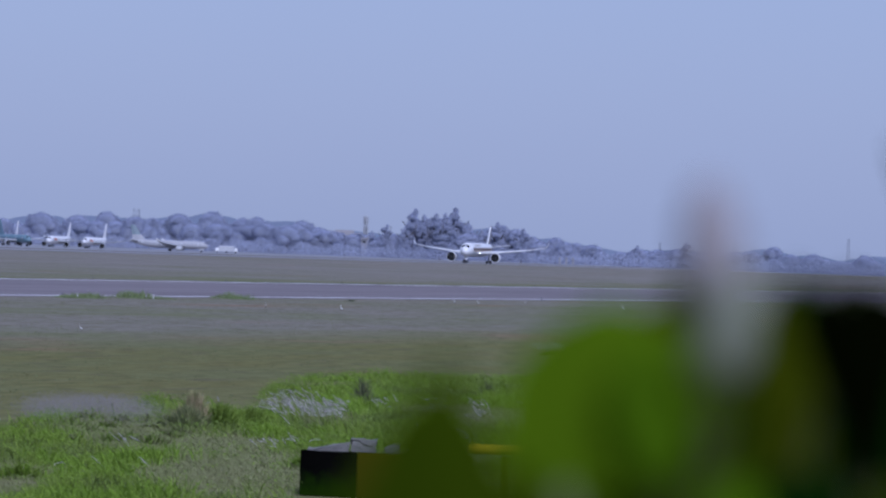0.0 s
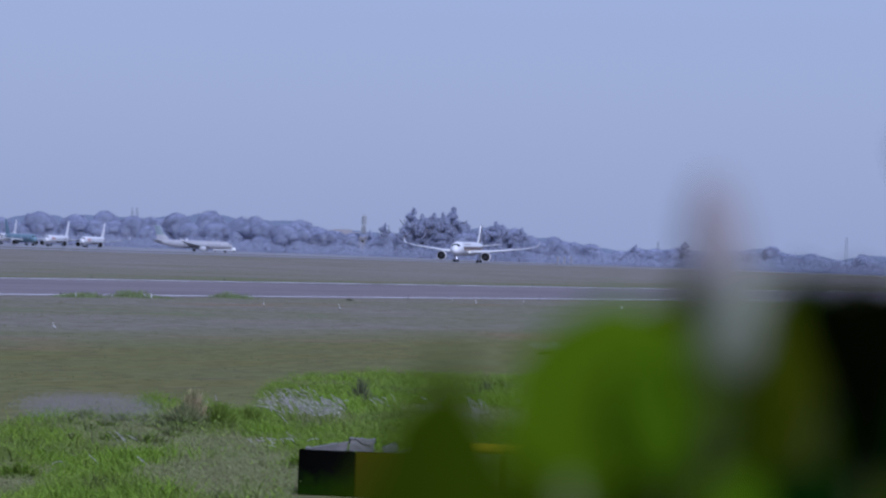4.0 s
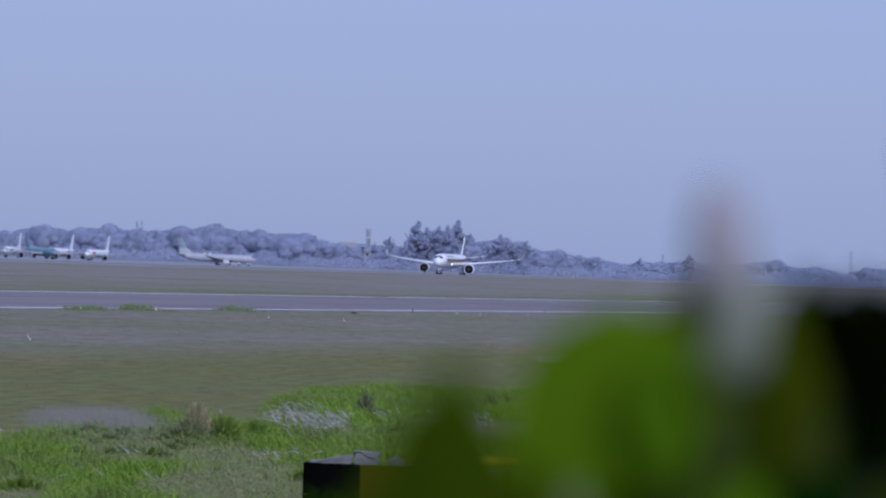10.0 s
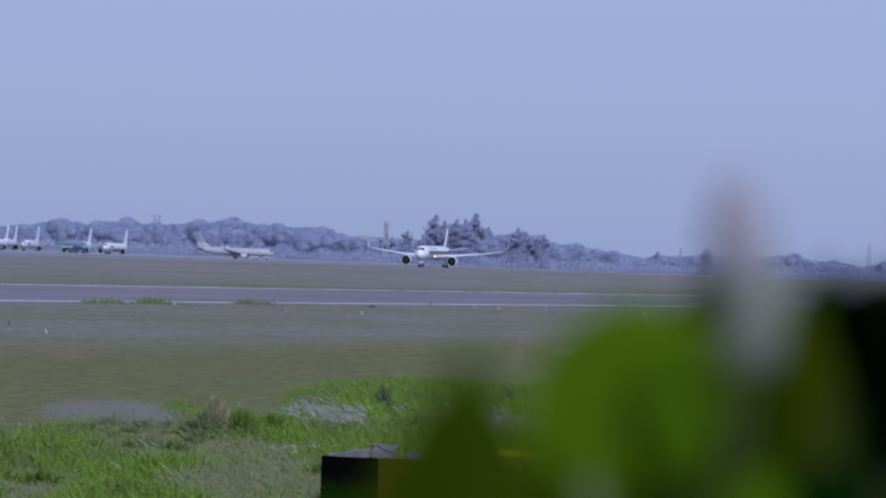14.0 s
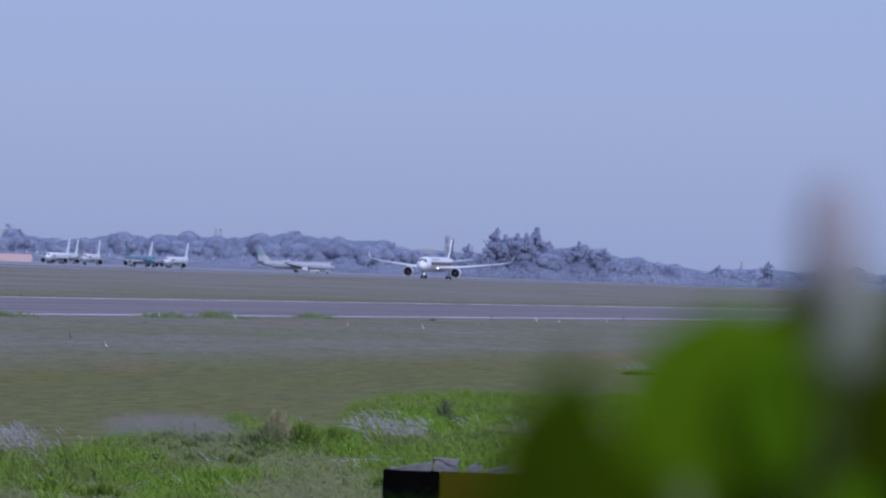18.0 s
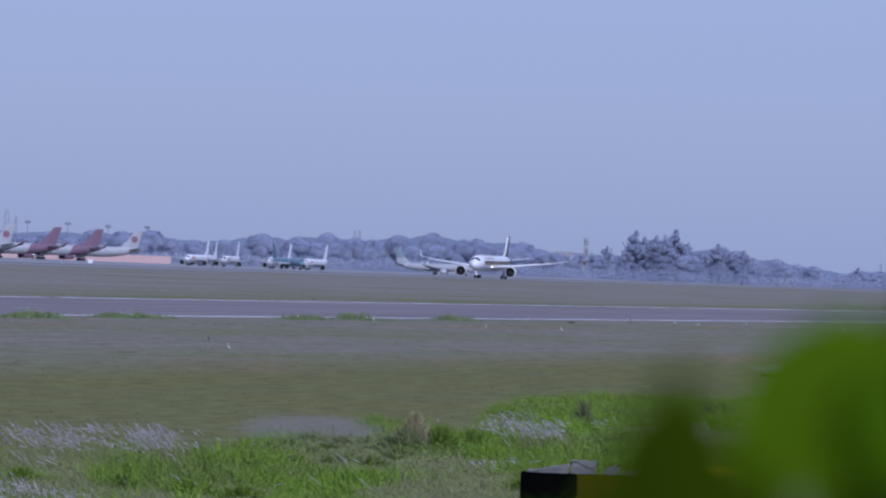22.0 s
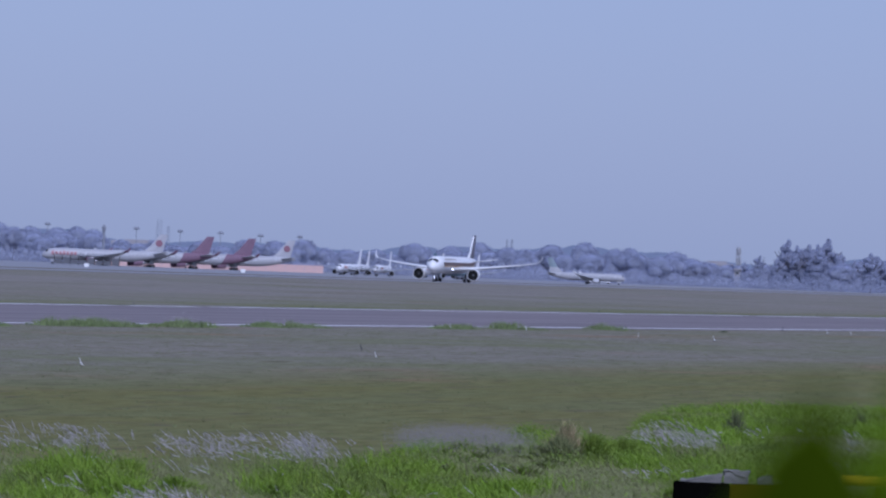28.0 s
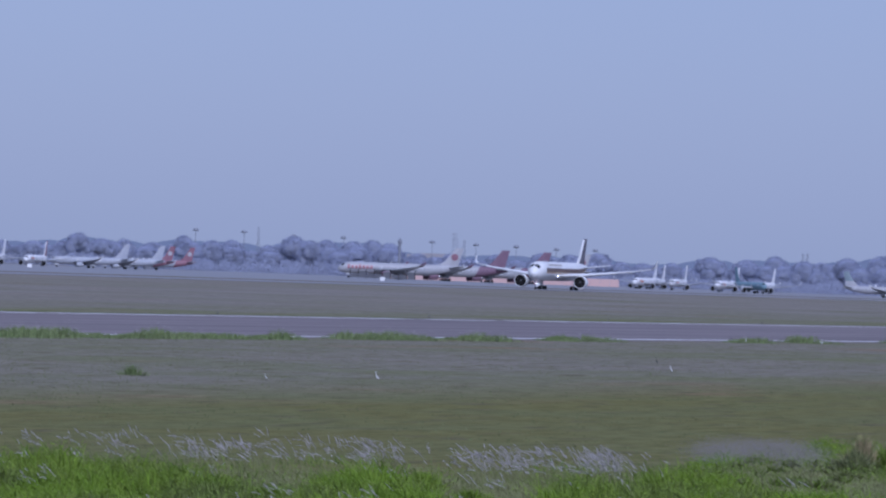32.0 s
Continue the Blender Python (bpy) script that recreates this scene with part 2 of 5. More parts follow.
def rod(bm, a, b, r0, r1=None, seg=8):
    """A tapered rod from a to b."""
    a, b = Vector(a), Vector(b)
    d = b - a
    m = Matrix.Translation((a + b) / 2) @ d.to_track_quat("Z", "Y").to_matrix().to_4x4()
    bmesh.ops.create_cone(bm, cap_ends=True, segments=seg, radius1=r0, radius2=r0 if r1 is None else r1, depth=d.length, matrix=m)
    return bm


def loft(bm, rings, close=True):
    """Skins a row of rings of points."""
    vs = [[bm.verts.new(p) for p in ring] for ring in rings]
    k = len(vs[0])
    for a, b in zip(vs, vs[1:]):
        for i in range(k):
            bm.faces.new((a[i], a[(i + 1) % k], b[(i + 1) % k], b[i]))
    if close:
        bm.faces.new(vs[0][::-1])
        bm.faces.new(vs[-1])
    bmesh.ops.recalc_face_normals(bm, faces=bm.faces[:])
    return bm


def raw(name, verts, faces, material, smooth=False):
    """A mesh straight from arrays of points and of triangles or quads."""
    me = bpy.data.meshes.new(name)
    k = faces.shape[1]
    me.vertices.add(len(verts))
    me.vertices.foreach_set("co", np.asarray(verts, np.float32).ravel())
    me.loops.add(faces.size)
    me.loops.foreach_set("vertex_index", np.asarray(faces, np.int32).ravel())
    me.polygons.add(len(faces))
    me.polygons.foreach_set("loop_start", np.arange(0, faces.size, k, dtype=np.int32))
    me.update(calc_edges=True)
    me.materials.append(material)
    return me


# ---- ground and runways ----
def field_material():
    """Mown and rough grass, dry and green in streaks along the runway."""
    m = bpy.data.materials.new("field_grass")
    m.use_nodes = True
    n, l = m.node_tree.nodes, m.node_tree.links
    b = n["Principled BSDF"]
    b.inputs["Roughness"].default_value, b.inputs["Specular IOR Level"].default_value = 1.0, 0.0
    co = n.new("ShaderNodeTexCoord")

    def grain(scale, stretch, detail=5.0):
        mp, t = n.new("ShaderNodeMapping"), n.new("ShaderNodeTexNoise")
        mp.inputs["Scale"].default_value = stretch
        t.inputs["Scale"].default_value, t.inputs["Detail"].default_value = scale, detail
        l.new(co.outputs["Object"], mp.inputs["Vector"])
        l.new(mp.outputs[0], t.inputs["Vector"])
        return t.outputs[0]

    def ramp(value, lo, hi):
        r = n.new("ShaderNodeMapRange")
        r.inputs["From Min"].default_value, r.inputs["From Max"].default_value = lo, hi
        l.new(value, r.inputs["Value"])
        return r.outputs[0]

    def blend(f, a, c):
        x = n.new("ShaderNodeMix")
        x.data_type = "RGBA"
        l.new(f, x.inputs["Factor"])
        for k, v in (("A", a), ("B", c)):
            if isinstance(v, tuple):
                x.inputs[k].default_value = (*v, 1)
            else:
                l.new(v, x.inputs[k])
        return x.outputs["Result"]

    wide = ramp(grain(0.022, (0.5, 1, 1)), 0.38, 0.70)
    streak = ramp(grain(0.16, (0.3, 1, 1)), 0.4, 0.62)
    soil = ramp(grain(0.09, (0.14, 1, 1)), 0.62, 0.72)
    fine = grain(1.6, (0.8, 1, 1), 9.0)
    dry = blend(streak, FIELD[0], FIELD[1])
    green = blend(streak, FIELD[2], FIELD[3])
    base = blend(soil, blend(wide, dry, green), FIELD[4])
    sep = n.new("ShaderNodeSeparateXYZ")
    l.new(co.outputs["Object"], sep.inputs[0])
    lush = n.new("ShaderNodeMapRange")
    lush.inputs["From Min"].default_value, lush.inputs["From Max"].default_value = 100.0, 80.0
    l.new(sep.outputs["Y"], lush.inputs["Value"])
    base = blend(lush.outputs[0], base, blend(streak, FIELD[5], FIELD[8]))
    # a strip of bare reddish soil along the field, and dark streaks
    strip, fade = n.new("ShaderNodeMapRange"), n.new("ShaderNodeMath")
    away = n.new("ShaderNodeMath")
    away.operation, away.inputs[1].default_value = "SUBTRACT", 86.0
    far = n.new("ShaderNodeMath")
    far.operation = "ABSOLUTE"
    l.new(sep.outputs["Y"], away.inputs[0])
    l.new(away.outputs[0], far.inputs[0])
    strip.inputs["From Min"].default_value, strip.inputs["From Max"].default_value = 8.0, 3.0
    l.new(far.outputs[0], strip.inputs["Value"])
    fade.operation = "MULTIPLY"
    l.new(strip.outputs[0], fade.inputs[0])
    l.new(ramp(grain(0.11, (0.35, 1, 1)), 0.53, 0.72), fade.inputs[1])
    base = blend(fade.outputs[0], base, FIELD[4])
    dark_streak = ramp(grain(0.6, (0.3, 1, 1), 5.0), 0.57, 0.70)
    base = blend(dark_streak, base, FIELD[7])
    # distance haze put into the colour: paler grass between the two runways
    pale = n.new("ShaderNodeMapRange")
    pale.inputs["From Min"].default_value, pale.inputs["From Max"].default_value = 222.0, 330.0
    pale.inputs["To Max"].default_value = 0.6
    l.new(sep.outputs["Y"], pale.inputs["Value"])
    patchy = n.new("ShaderNodeMath")
    patchy.operation = "MULTIPLY"
    l.new(pale.outputs[0], patchy.inputs[0])
    l.new(ramp(grain(0.03, (0.35, 1, 1), 7.0), 0.66, 0.40), patchy.inputs[1])
    base = blend(patchy.outputs[0], base, FIELD[6])
    # a greener verge behind the runway
    verge, sward = n.new("ShaderNodeMapRange"), n.new("ShaderNodeMath")
    verge.inputs["From Min"].default_value, verge.inputs["From Max"].default_value = 252.0, 226.0
    l.new(sep.outputs["Y"], verge.inputs["Value"])
    sward.operation = "MULTIPLY"
    l.new(verge.outputs[0], sward.inputs[0])
    beyond = ramp(sep.outputs["Y"], 218.0, 219.0)
    both = n.new("ShaderNodeMath")
    both.operation = "MULTIPLY"
    l.new(beyond, both.inputs[0])
    l.new(ramp(grain(0.12, (0.2, 1, 1), 6.0), 0.40, 0.62), both.inputs[1])
    l.new(both.outputs[0], sward.inputs[1])
    base = blend(sward.outputs[0], base, FIELD[9])
    hsv, val = n.new("ShaderNodeHueSaturation"), n.new("ShaderNodeMapRange")
    val.inputs["From Min"].default_value, val.inputs["From Max"].default_value = 0.40, 0.60
    val.inputs["To Min"].default_value, val.inputs["To Max"].default_value = 0.82, 1.18
    tufty = n.new("ShaderNodeMath")
    tufty.operation = "MULTIPLY_ADD"
    tufty.inputs[1].default_value = 0.6
    l.new(grain(1.3, (0.3, 1, 1), 6.0), tufty.inputs[0])
    half = n.new("ShaderNodeMath")
    half.operation = "MULTIPLY"
    half.inputs[1].default_value = 0.4
    l.new(fine, half.inputs[0])
    l.new(half.outputs[0], tufty.inputs[2])
    l.new(tufty.outputs[0], val.inputs["Value"])
    l.new(val.outputs[0], hsv.inputs["Value"])
    l.new(base, hsv.inputs["Color"])
    l.new(hsv.outputs[0], b.inputs["Base Color"])
    bp = n.new("ShaderNodeBump")
    bp.inputs["Strength"].default_value, bp.inputs["Distance"].default_value = 0.6, 0.12
    l.new(fine, bp.inputs["Height"])
    l.new(bp.outputs[0], b.inputs["Normal"])
    return m


FIELD = ((0.2358, 0.216, 0.173), (0.2106, 0.1998, 0.152), (0.2025, 0.1971, 0.140), (0.1782, 0.1881, 0.0945), (0.2565, 0.171, 0.1125), (0.1728, 0.1656, 0.0666), (0.28, 0.253, 0.245), (0.1395, 0.126, 0.0738), (0.1674, 0.171, 0.0756), (0.158, 0.182, 0.072))


def slab(name, x0, x1, y0, y1, z0, z1, material, label, category):
    bm = box(bmesh.new(), x0, x1, y0, y1, z0, z1)
    return tagged(new(name, mesh_of(name, bm, material)), label, category, kind="structure")


bm = bmesh.new()
bmesh.ops.create_grid(bm, x_segments=2, y_segments=2, size=9000.0)
ground = tagged(new("ground", mesh_of("ground", bm, field_material())), "flat airfield grass, mown and half dry", "grass", kind="structure")

RW0, RW1 = 159.0, 219.0
slab("runway_1", -2500, 4200, RW0 - 3, RW1 + 3, -0.3, 0.03, M["asphalt"], "worn grey asphalt runway between white edge lines", "runway")
slab("runway_2", -2500, 4200, 683, 747, -0.3, 0.03, M["smooth_asphalt"], "distant asphalt runway crossing the grass", "runway")
apron = slab("apron", 300, 4300, 810, 1500, -0.3, 0.03, M["smooth_concrete"], "pale concrete parking apron far across the field", "apron")
for edge, stretch in ((RW0, 0.6), (RW1, 0.75)):
    mark = thing("edge_line", "worn white painted runway edge line", "marking", kind="structure")
    x = 150.0
    while x < 2600:
        n = random.uniform(0.5, 1.6) * (32 if x < 1100 else 120)
        bm = box(bmesh.new(), x, x + n, edge - stretch, edge + stretch, 0.026, 0.038)
        part("stripe", bm, M["line"], mark)
        x += n + random.choice((0.6, 0.8, 1.0, 2.5, 6.0))


# small elevated lights along both edges of the near runway
def runway_light(x, y):
    ob = thing("runway_light", "small dark runway edge light on a short stem", "light", pose(x, y, 0.0), "runway edge lights")
    part("base", rod(bmesh.new(), (0, 0, 0), (0, 0, 0.04), 0.1, 0.08, 12), M["tyre"], ob)
    part("stem", rod(bmesh.new(), (0, 0, 0.04), (0, 0, 0.24), 0.025, None, 8), M["dark"], ob)
    part("lens", rod(bmesh.new(), (0, 0, 0.24), (0, 0, 0.36), 0.06, 0.03, 12), M["dim"], ob)


for k in range(14):
    runway_light(346 + 60 * k, RW0 - 3.6)
    runway_light(466 + 60 * k, RW1 + 3.6)

# ---- aircraft ----
def airliner(name, label, size, paint, m, gear4=False, lights=False, group="", swoosh=None, logo=None, titles=None, stripes=(), winglet=2.2):
    """A twin-engined airliner, nose at the origin and pointing along x, wheels on z = 0."""
    L, R, span, fin_h, cz = size
    ob = thing(name, label, "airplane", m, group)
    S = L / 66.8
    prof = [(0, 0.03, -0.32), (0.006, 0.30, -0.28), (0.016, 0.5, -0.22), (0.035, 0.74, -0.13), (0.06, 0.90, -0.05), (0.095, 0.99, 0), (0.13, 1, 0), (0.3, 1, 0), (0.5, 1, 0), (0.66, 1, 0),
            (0.74, 0.95, 0.05), (0.82, 0.80, 0.18), (0.89, 0.58, 0.34), (0.95, 0.36, 0.47), (0.985, 0.2, 0.55), (1, 0.08, 0.58)]

    def shape(u):
        for (a, ra, za), (b, rb, zb) in zip(prof, prof[1:]):
            if u <= b:
                k = (u - a) / (b - a)
                return ra + (rb - ra) * k, za + (zb - za) * k
        return prof[-1][1:]

    def skin(u, ang, out=0.0):
        r, dz = shape(u)
        return Vector((-u * L, math.cos(ang) * (r * R + out), cz + dz * R + math.sin(ang) * (r * R * 1.02 + out)))

    rings = [[skin(u, k * math.tau / 28) for k in range(28)] for u, _, _ in prof]
    body = part("fuselage", loft(bmesh.new(), rings), M[paint["body"]], ob, paint.get("body_label", ""), smooth=True)

    def patch(pname, u0, u1, a0, a1, material, plabel="", parent=body, lean=0.0, nu=12, na=6, out=0.035):
        bm = bmesh.new()
        grid = [[bm.verts.new(skin(u0 + (u1 - u0) * i / nu + lean * j / na, radians(a0 + (a1 - a0) * j / na), out)) for j in range(na + 1)] for i in range(nu + 1)]
        for i in range(nu):
            for j in range(na):
                bm.faces.new((grid[i][j], grid[i + 1][j], grid[i + 1][j + 1], grid[i][j + 1]))
        bmesh.ops.recalc_face_normals(bm, faces=bm.faces[:])
        part(pname, bm, M[material], parent, plabel, smooth=True)

    for s in (1, -1):
        def ang(a, s=s):
            return a if s > 0 else 180 - a
        patch("cockpit_window", 0.026, 0.046, ang(38), ang(86), "glass", "dark wraparound cockpit window", nu=3)
        for u0, u1, a0, a1, mt, pl in stripes:
            patch("stripe", u0, u1, ang(a0), ang(a1), mt, pl, nu=24)
        if titles:
            mt, u0, n, w, a0, a1 = titles
            for k in range(n):
                tall = a1 + (6 if k in (0, n // 2) else 0)
                patch("title_mark", u0 + k * w * 1.35, u0 + k * w * 1.35 + w, ang(a0), ang(tall), mt, nu=2, na=8)
        if swoosh:
            patch("tail_livery", 0.70, 0.96, ang(-80), ang(88), swoosh, "dark red paint sweeping up to the tail", lean=0.06, nu=14, na=12, out=0.05)
        for u in np.linspace(0.1, 0.84, 24 if L > 50 else 16):
            patch("window_pane", u, u + 0.5 / L * S ** 0.5, ang(8), ang(13), "glass", nu=1, na=1, out=0.05)
        for u in (0.115, 0.33, 0.6, 0.83):
            patch("cabin_door", u, u + 1.1 / L, ang(-8), ang(24), paint.get("door", "belly"), nu=1, na=3, out=0.03)

    def wing(wname, pts, thick, material, parent=ob, plabel=""):
        """pts: rows of leading x, trailing x, y, z along the span."""
        rings = []
        for xl, xt, y, z in pts:
            c, t = xl - xt, (xl - xt) * thick
            rings.append([Vector((xt + c * f, y, z + t * h)) for f, h in ((1, 0), (0.93, 0.32), (0.75, 0.52), (0.5, 0.5), (0.2, 0.2), (0, 0), (0.2, -0.12), (0.6, -0.36), (0.9, -0.3))])
        return part(wname, loft(bmesh.new(), rings), M[material], parent, plabel, smooth=True)

    hs = span / 2
    for s in (1, -1):
        root = (-0.28 * L, -0.53 * L, s * R * 0.7, cz - R * 0.48)
        kink = (-0.39 * L, -0.555 * L, s * hs * 0.36, cz - R * 0.28)
        outer = (-0.51 * L, -0.585 * L, s * hs * 0.80, cz + R * 0.28)
        tip = (-0.565 * L, -0.61 * L, s * hs * 0.965, cz + R * 0.6)
        wb = wing("wing", [root, kink, outer, tip], 0.11, paint.get("wing", "grey"))
        wing("winglet", [tip, (-0.585 * L, -0.62 * L, s * hs * 0.992, cz + R * 0.6 + winglet * 0.35), (-0.62 * L, -0.635 * L, s * hs, cz + R * 0.6 + winglet)], 0.09, paint.get("winglet", "white"), wb)
        for f in (0.3, 0.55, 0.72):
            bm = bmesh.new()
            yy, zz = s * hs * f, cz - R * 0.55 + R * 1.1 * f
            rings = [[Vector((-(0.53 + 0.1 * f) * L + dx, yy + r * math.cos(a), zz - 0.35 * S + r * math.sin(a))) for a in np.linspace(0, math.tau, 9)[:-1]] for dx, r in ((2.6 * S, 0.05), (1.4 * S, 0.34 * S), (-0.6 * S, 0.34 * S), (-2.4 * S, 0.05))]
            part("flap_fairing", loft(bm, rings), M["belly"], wb, smooth=True)
        wing("tailplane", [(-0.865 * L, -0.965 * L, s * R * 0.25, cz + R * 0.45), (-0.935 * L, -0.985 * L, s * hs * 0.29, cz + R * 0.85)], 0.09, paint.get("wing", "grey"))
        # engine
        ex, ey, ez, er = -0.325 * L, s * hs * 0.325, cz - R * 1.08, paint.get("engine_r", 0.63) * R
        eng = part("engine", loft(bmesh.new(), [[Vector((ex + dx * S, ey + r * er * math.cos(a), ez + r * er * math.sin(a))) for a in np.linspace(0, math.tau, 25)[:-1]]
              for dx, r in ((-0.9, 0.88), (0.0, 0.90), (0.12, 0.93), (0.1, 0.97), (-0.4, 1.0), (-2.2, 0.99), (-4.2, 0.86), (-5.0, 0.72), (-5.0, 0.66), (-4.0, 0.6))]), M[paint.get("engine", "white")], ob, smooth=True)
        # fan and liner near black: the intake's shade put into the colour
        bm = bmesh.new()
        bmesh.ops.create_circle(bm, cap_ends=True, segments=24, radius=er * 0.9, matrix=Matrix.Translation((ex - 0.7 * S, ey, ez)) @ Matrix.Rotation(radians(90), 4, "Y"))
        part("fan", bm, M["dark"], eng, "dark fan inside the intake")
        liner = [[Vector((ex + dx * S, ey + r * er * math.cos(a), ez + r * er * math.sin(a))) for a in np.linspace(0, math.tau, 25)[:-1]] for dx, r in ((-0.85, 0.865), (-0.02, 0.885))]
        part("intake_liner", loft(bmesh.new(), liner, close=False), M["dark"], eng)
        bm = loft(bmesh.new(), [[Vector((ex + dx * S, ey + r * math.cos(a), ez + r * math.sin(a))) for a in np.linspace(0, math.tau, 13)[:-1]] for dx, r in ((-0.69, er * 0.16), (-0.5, er * 0.1), (-0.35, 0.02))])
        part("spinner", bm, M["dim"], eng, smooth=True)
        bm = loft(bmesh.new(), [[Vector((ex + dx * S, ey + r * er * math.cos(a), ez + r * er * math.sin(a))) for a in np.linspace(0, math.tau, 21)[:-1]] for dx, r in ((-4.0, 0.56), (-5.6, 0.5), (-6.6, 0.3), (-7.2, 0.06))])
        part("exhaust_cone", bm, M["metal"], eng, smooth=True)
        bm = loft(bmesh.new(), [[Vector((ex - 1.0 * S + a[0], ey + a[1], ez + er * 0.9)) for a in ((0, 0), (-3 * S, 0.25 * S), (-7 * S, 0.1), (-7 * S, -0.1), (-3 * S, -0.25 * S))],
                                [Vector((ex - 3.6 * S + a[0], ey + a[1], cz - R * 0.38)) for a in ((0, 0), (-3 * S, 0.25 * S), (-6 * S, 0.1), (-6 * S, -0.1), (-3 * S, -0.25 * S))]])
        part("pylon", bm, M["belly"], eng)
        # main gear
        gx, gy = -0.485 * L, s * R * 1.75
        gear = part("main_gear", rod(bmesh.new(), (gx, gy, 1.0 * S), (gx + 0.5, gy, cz - R * 0.45), 0.2 * S + 0.06, None, 10), M["metal"], ob)
        wr = 0.68 if gear4 else 0.56
        for dx in ((-0.95, 0.95) if gear4 else (0,)):
            for dy in (-0.75 * S - 0.05, 0.75 * S + 0.05):
                bm = bmesh.new()
                bmesh.ops.create_cone(bm, cap_ends=True, segments=20, radius1=wr, radius2=wr, depth=0.5 * S + 0.1, matrix=Matrix.Translation((gx + dx, gy + dy, wr)) @ Matrix.Rotation(radians(90), 4, "X"))
                bmesh.ops.bevel(bm, geom=[e for e in bm.edges if len(e.link_faces) == 2 and e.calc_face_angle() > 1.2], offset=0.1, segments=2, affect="EDGES")
                part("wheel", bm, M["tyre"], gear)
        bm = rod(bmesh.new(), (gx - (1.1 if gear4 else 0.2), gy, wr), (gx + (1.1 if gear4 else 0.2), gy, wr), 0.16)
        rod(bm, (gx, gy - 0.8 * S, wr), (gx, gy + 0.8 * S, wr), 0.14)
        part("axle", bm, M["metal"], gear)
        bm = box(bmesh.new(), gx - 1.2 * S, gx + 1.2 * S, gy + s * 0.55 * S, gy + s * 0.62 * S, 1.6 * S, cz - R * 0.75)
        part("gear_door", bm, M["belly"], gear)
        if lights:
            bm = bmesh.new()
            bmesh.ops.create_uvsphere(bm, u_segments=12, v_segments=8, radius=0.16, matrix=Matrix.Translation((-0.29 * L - 0.2, s * (R * 1.02), cz - R * 0.5)))
            part("landing_light", bm, M["lamp"], wb, "lit landing light", smooth=True)
    # fin
    z0 = cz + R * 0.72
    fin = [(-0.79 * L, -0.955 * L, z0), (-0.85 * L, -0.965 * L, z0 + (fin_h - z0) * 0.3), (-0.935 * L, -0.995 * L, fin_h)]

    def finlike(fname, rows, half, material, parent, plabel=""):
        rings = []
        for xl, xt, z in rows:
            c = xl - xt
            rings.append([Vector((xt + c * f, half * h, z)) for f, h in ((1, 0), (0.8, 0.7), (0.5, 1), (0, 0.25), (0, -0.25), (0.5, -1), (0.8, -0.7))])
        return part(fname, loft(bmesh.new(), rings), M[material], parent, plabel, smooth=False)

    f_ob = finlike("fin", fin, 0.26 * S + 0.1, paint["fin"], ob, paint.get("fin_label", ""))
    if paint.get("rudder"):
        finlike("rudder", [(-0.905 * L, -0.957 * L, z0 + 0.3), (-0.925 * L, -0.967 * L, z0 + (fin_h - z0) * 0.3), (-0.965 * L, -0.997 * L, fin_h + 0.03)], 0.27 * S + 0.13, paint["rudder"], f_ob)
    if paint.get("fin_base"):
        k = 0.38
        finlike("fin_base", [(-0.788 * L, -0.958 * L, z0), (-0.8 * L - 0.055 * L, -0.968 * L, z0 + (fin_h - z0) * k)], 0.28 * S + 0.13, paint["fin_base"], f_ob)
    if paint.get("fin_band"):
        rows = []
        for k in (0.08, 0.3, 0.96):
            xl = fin[0][0] + (fin[1][0] - fin[0][0]) * k / 0.3 if k <= 0.3 else fin[1][0] + (fin[2][0] - fin[1][0]) * (k - 0.3) / 0.7
            rows.append((xl + 0.05, xl - 0.068 * L * (1.1 - k), z0 + (fin_h - z0) * k))
        finlike("fin_band", rows, 0.24 * S + 0.12, paint["fin_band"], f_ob, "white band along the leading edge")
    if logo:
        for s in (1, -1):
            bm = bmesh.new()
            zc = z0 + (fin_h - z0) * 0.52
            bmesh.ops.create_cone(bm, cap_ends=True, segments=20, radius1=R * 0.62, radius2=R * 0.62, depth=0.05, matrix=Matrix.Translation((-0.925 * L, s * (0.34 * S + 0.06), zc)) @ Matrix.Rotation(radians(90), 4, "X"))
            part("fin_emblem", bm, M[logo], f_ob, "round emblem")
    # nose gear
    ng = part("nose_gear", rod(bmesh.new(), (-0.085 * L, 0, 0.5), (-0.088 * L, 0, cz - R * 0.85), 0.13 * S + 0.04, None, 10), M["metal"], ob)
    for dy in (-0.4 * S - 0.05, 0.4 * S + 0.05):
        bm = bmesh.new()
        bmesh.ops.create_cone(bm, cap_ends=True, segments=18, radius1=0.5, radius2=0.5, depth=0.34, matrix=Matrix.Translation((-0.085 * L, dy, 0.5)) @ Matrix.Rotation(radians(90), 4, "X"))
        part("wheel", bm, M["tyre"], ng)
    for dy in (-0.75, 0.75):
        part("gear_door", box(bmesh.new(), -0.085 * L - 1.0, -0.085 * L + 1.2, dy - 0.03, dy + 0.03, cz - R * 1.3, cz - R * 0.9), M["belly"], ng)
    if lights:
        for dz, dy in ((2.1, 0.32), (2.1, -0.32), (1.55, 0.0)):
            bm = bmesh.new()
            bmesh.ops.create_uvsphere(bm, u_segments=12, v_segments=8, radius=0.09, matrix=Matrix.Translation((-0.085 * L + 0.35, dy, dz)))
            part("taxi_light", bm, M["lamp"], ng, "lit white taxi light", smooth=True)
    for u, h in ((0.2, 0.45), (0.42, 0.6), (0.62, 0.4)):
        p = skin(u, radians(90))
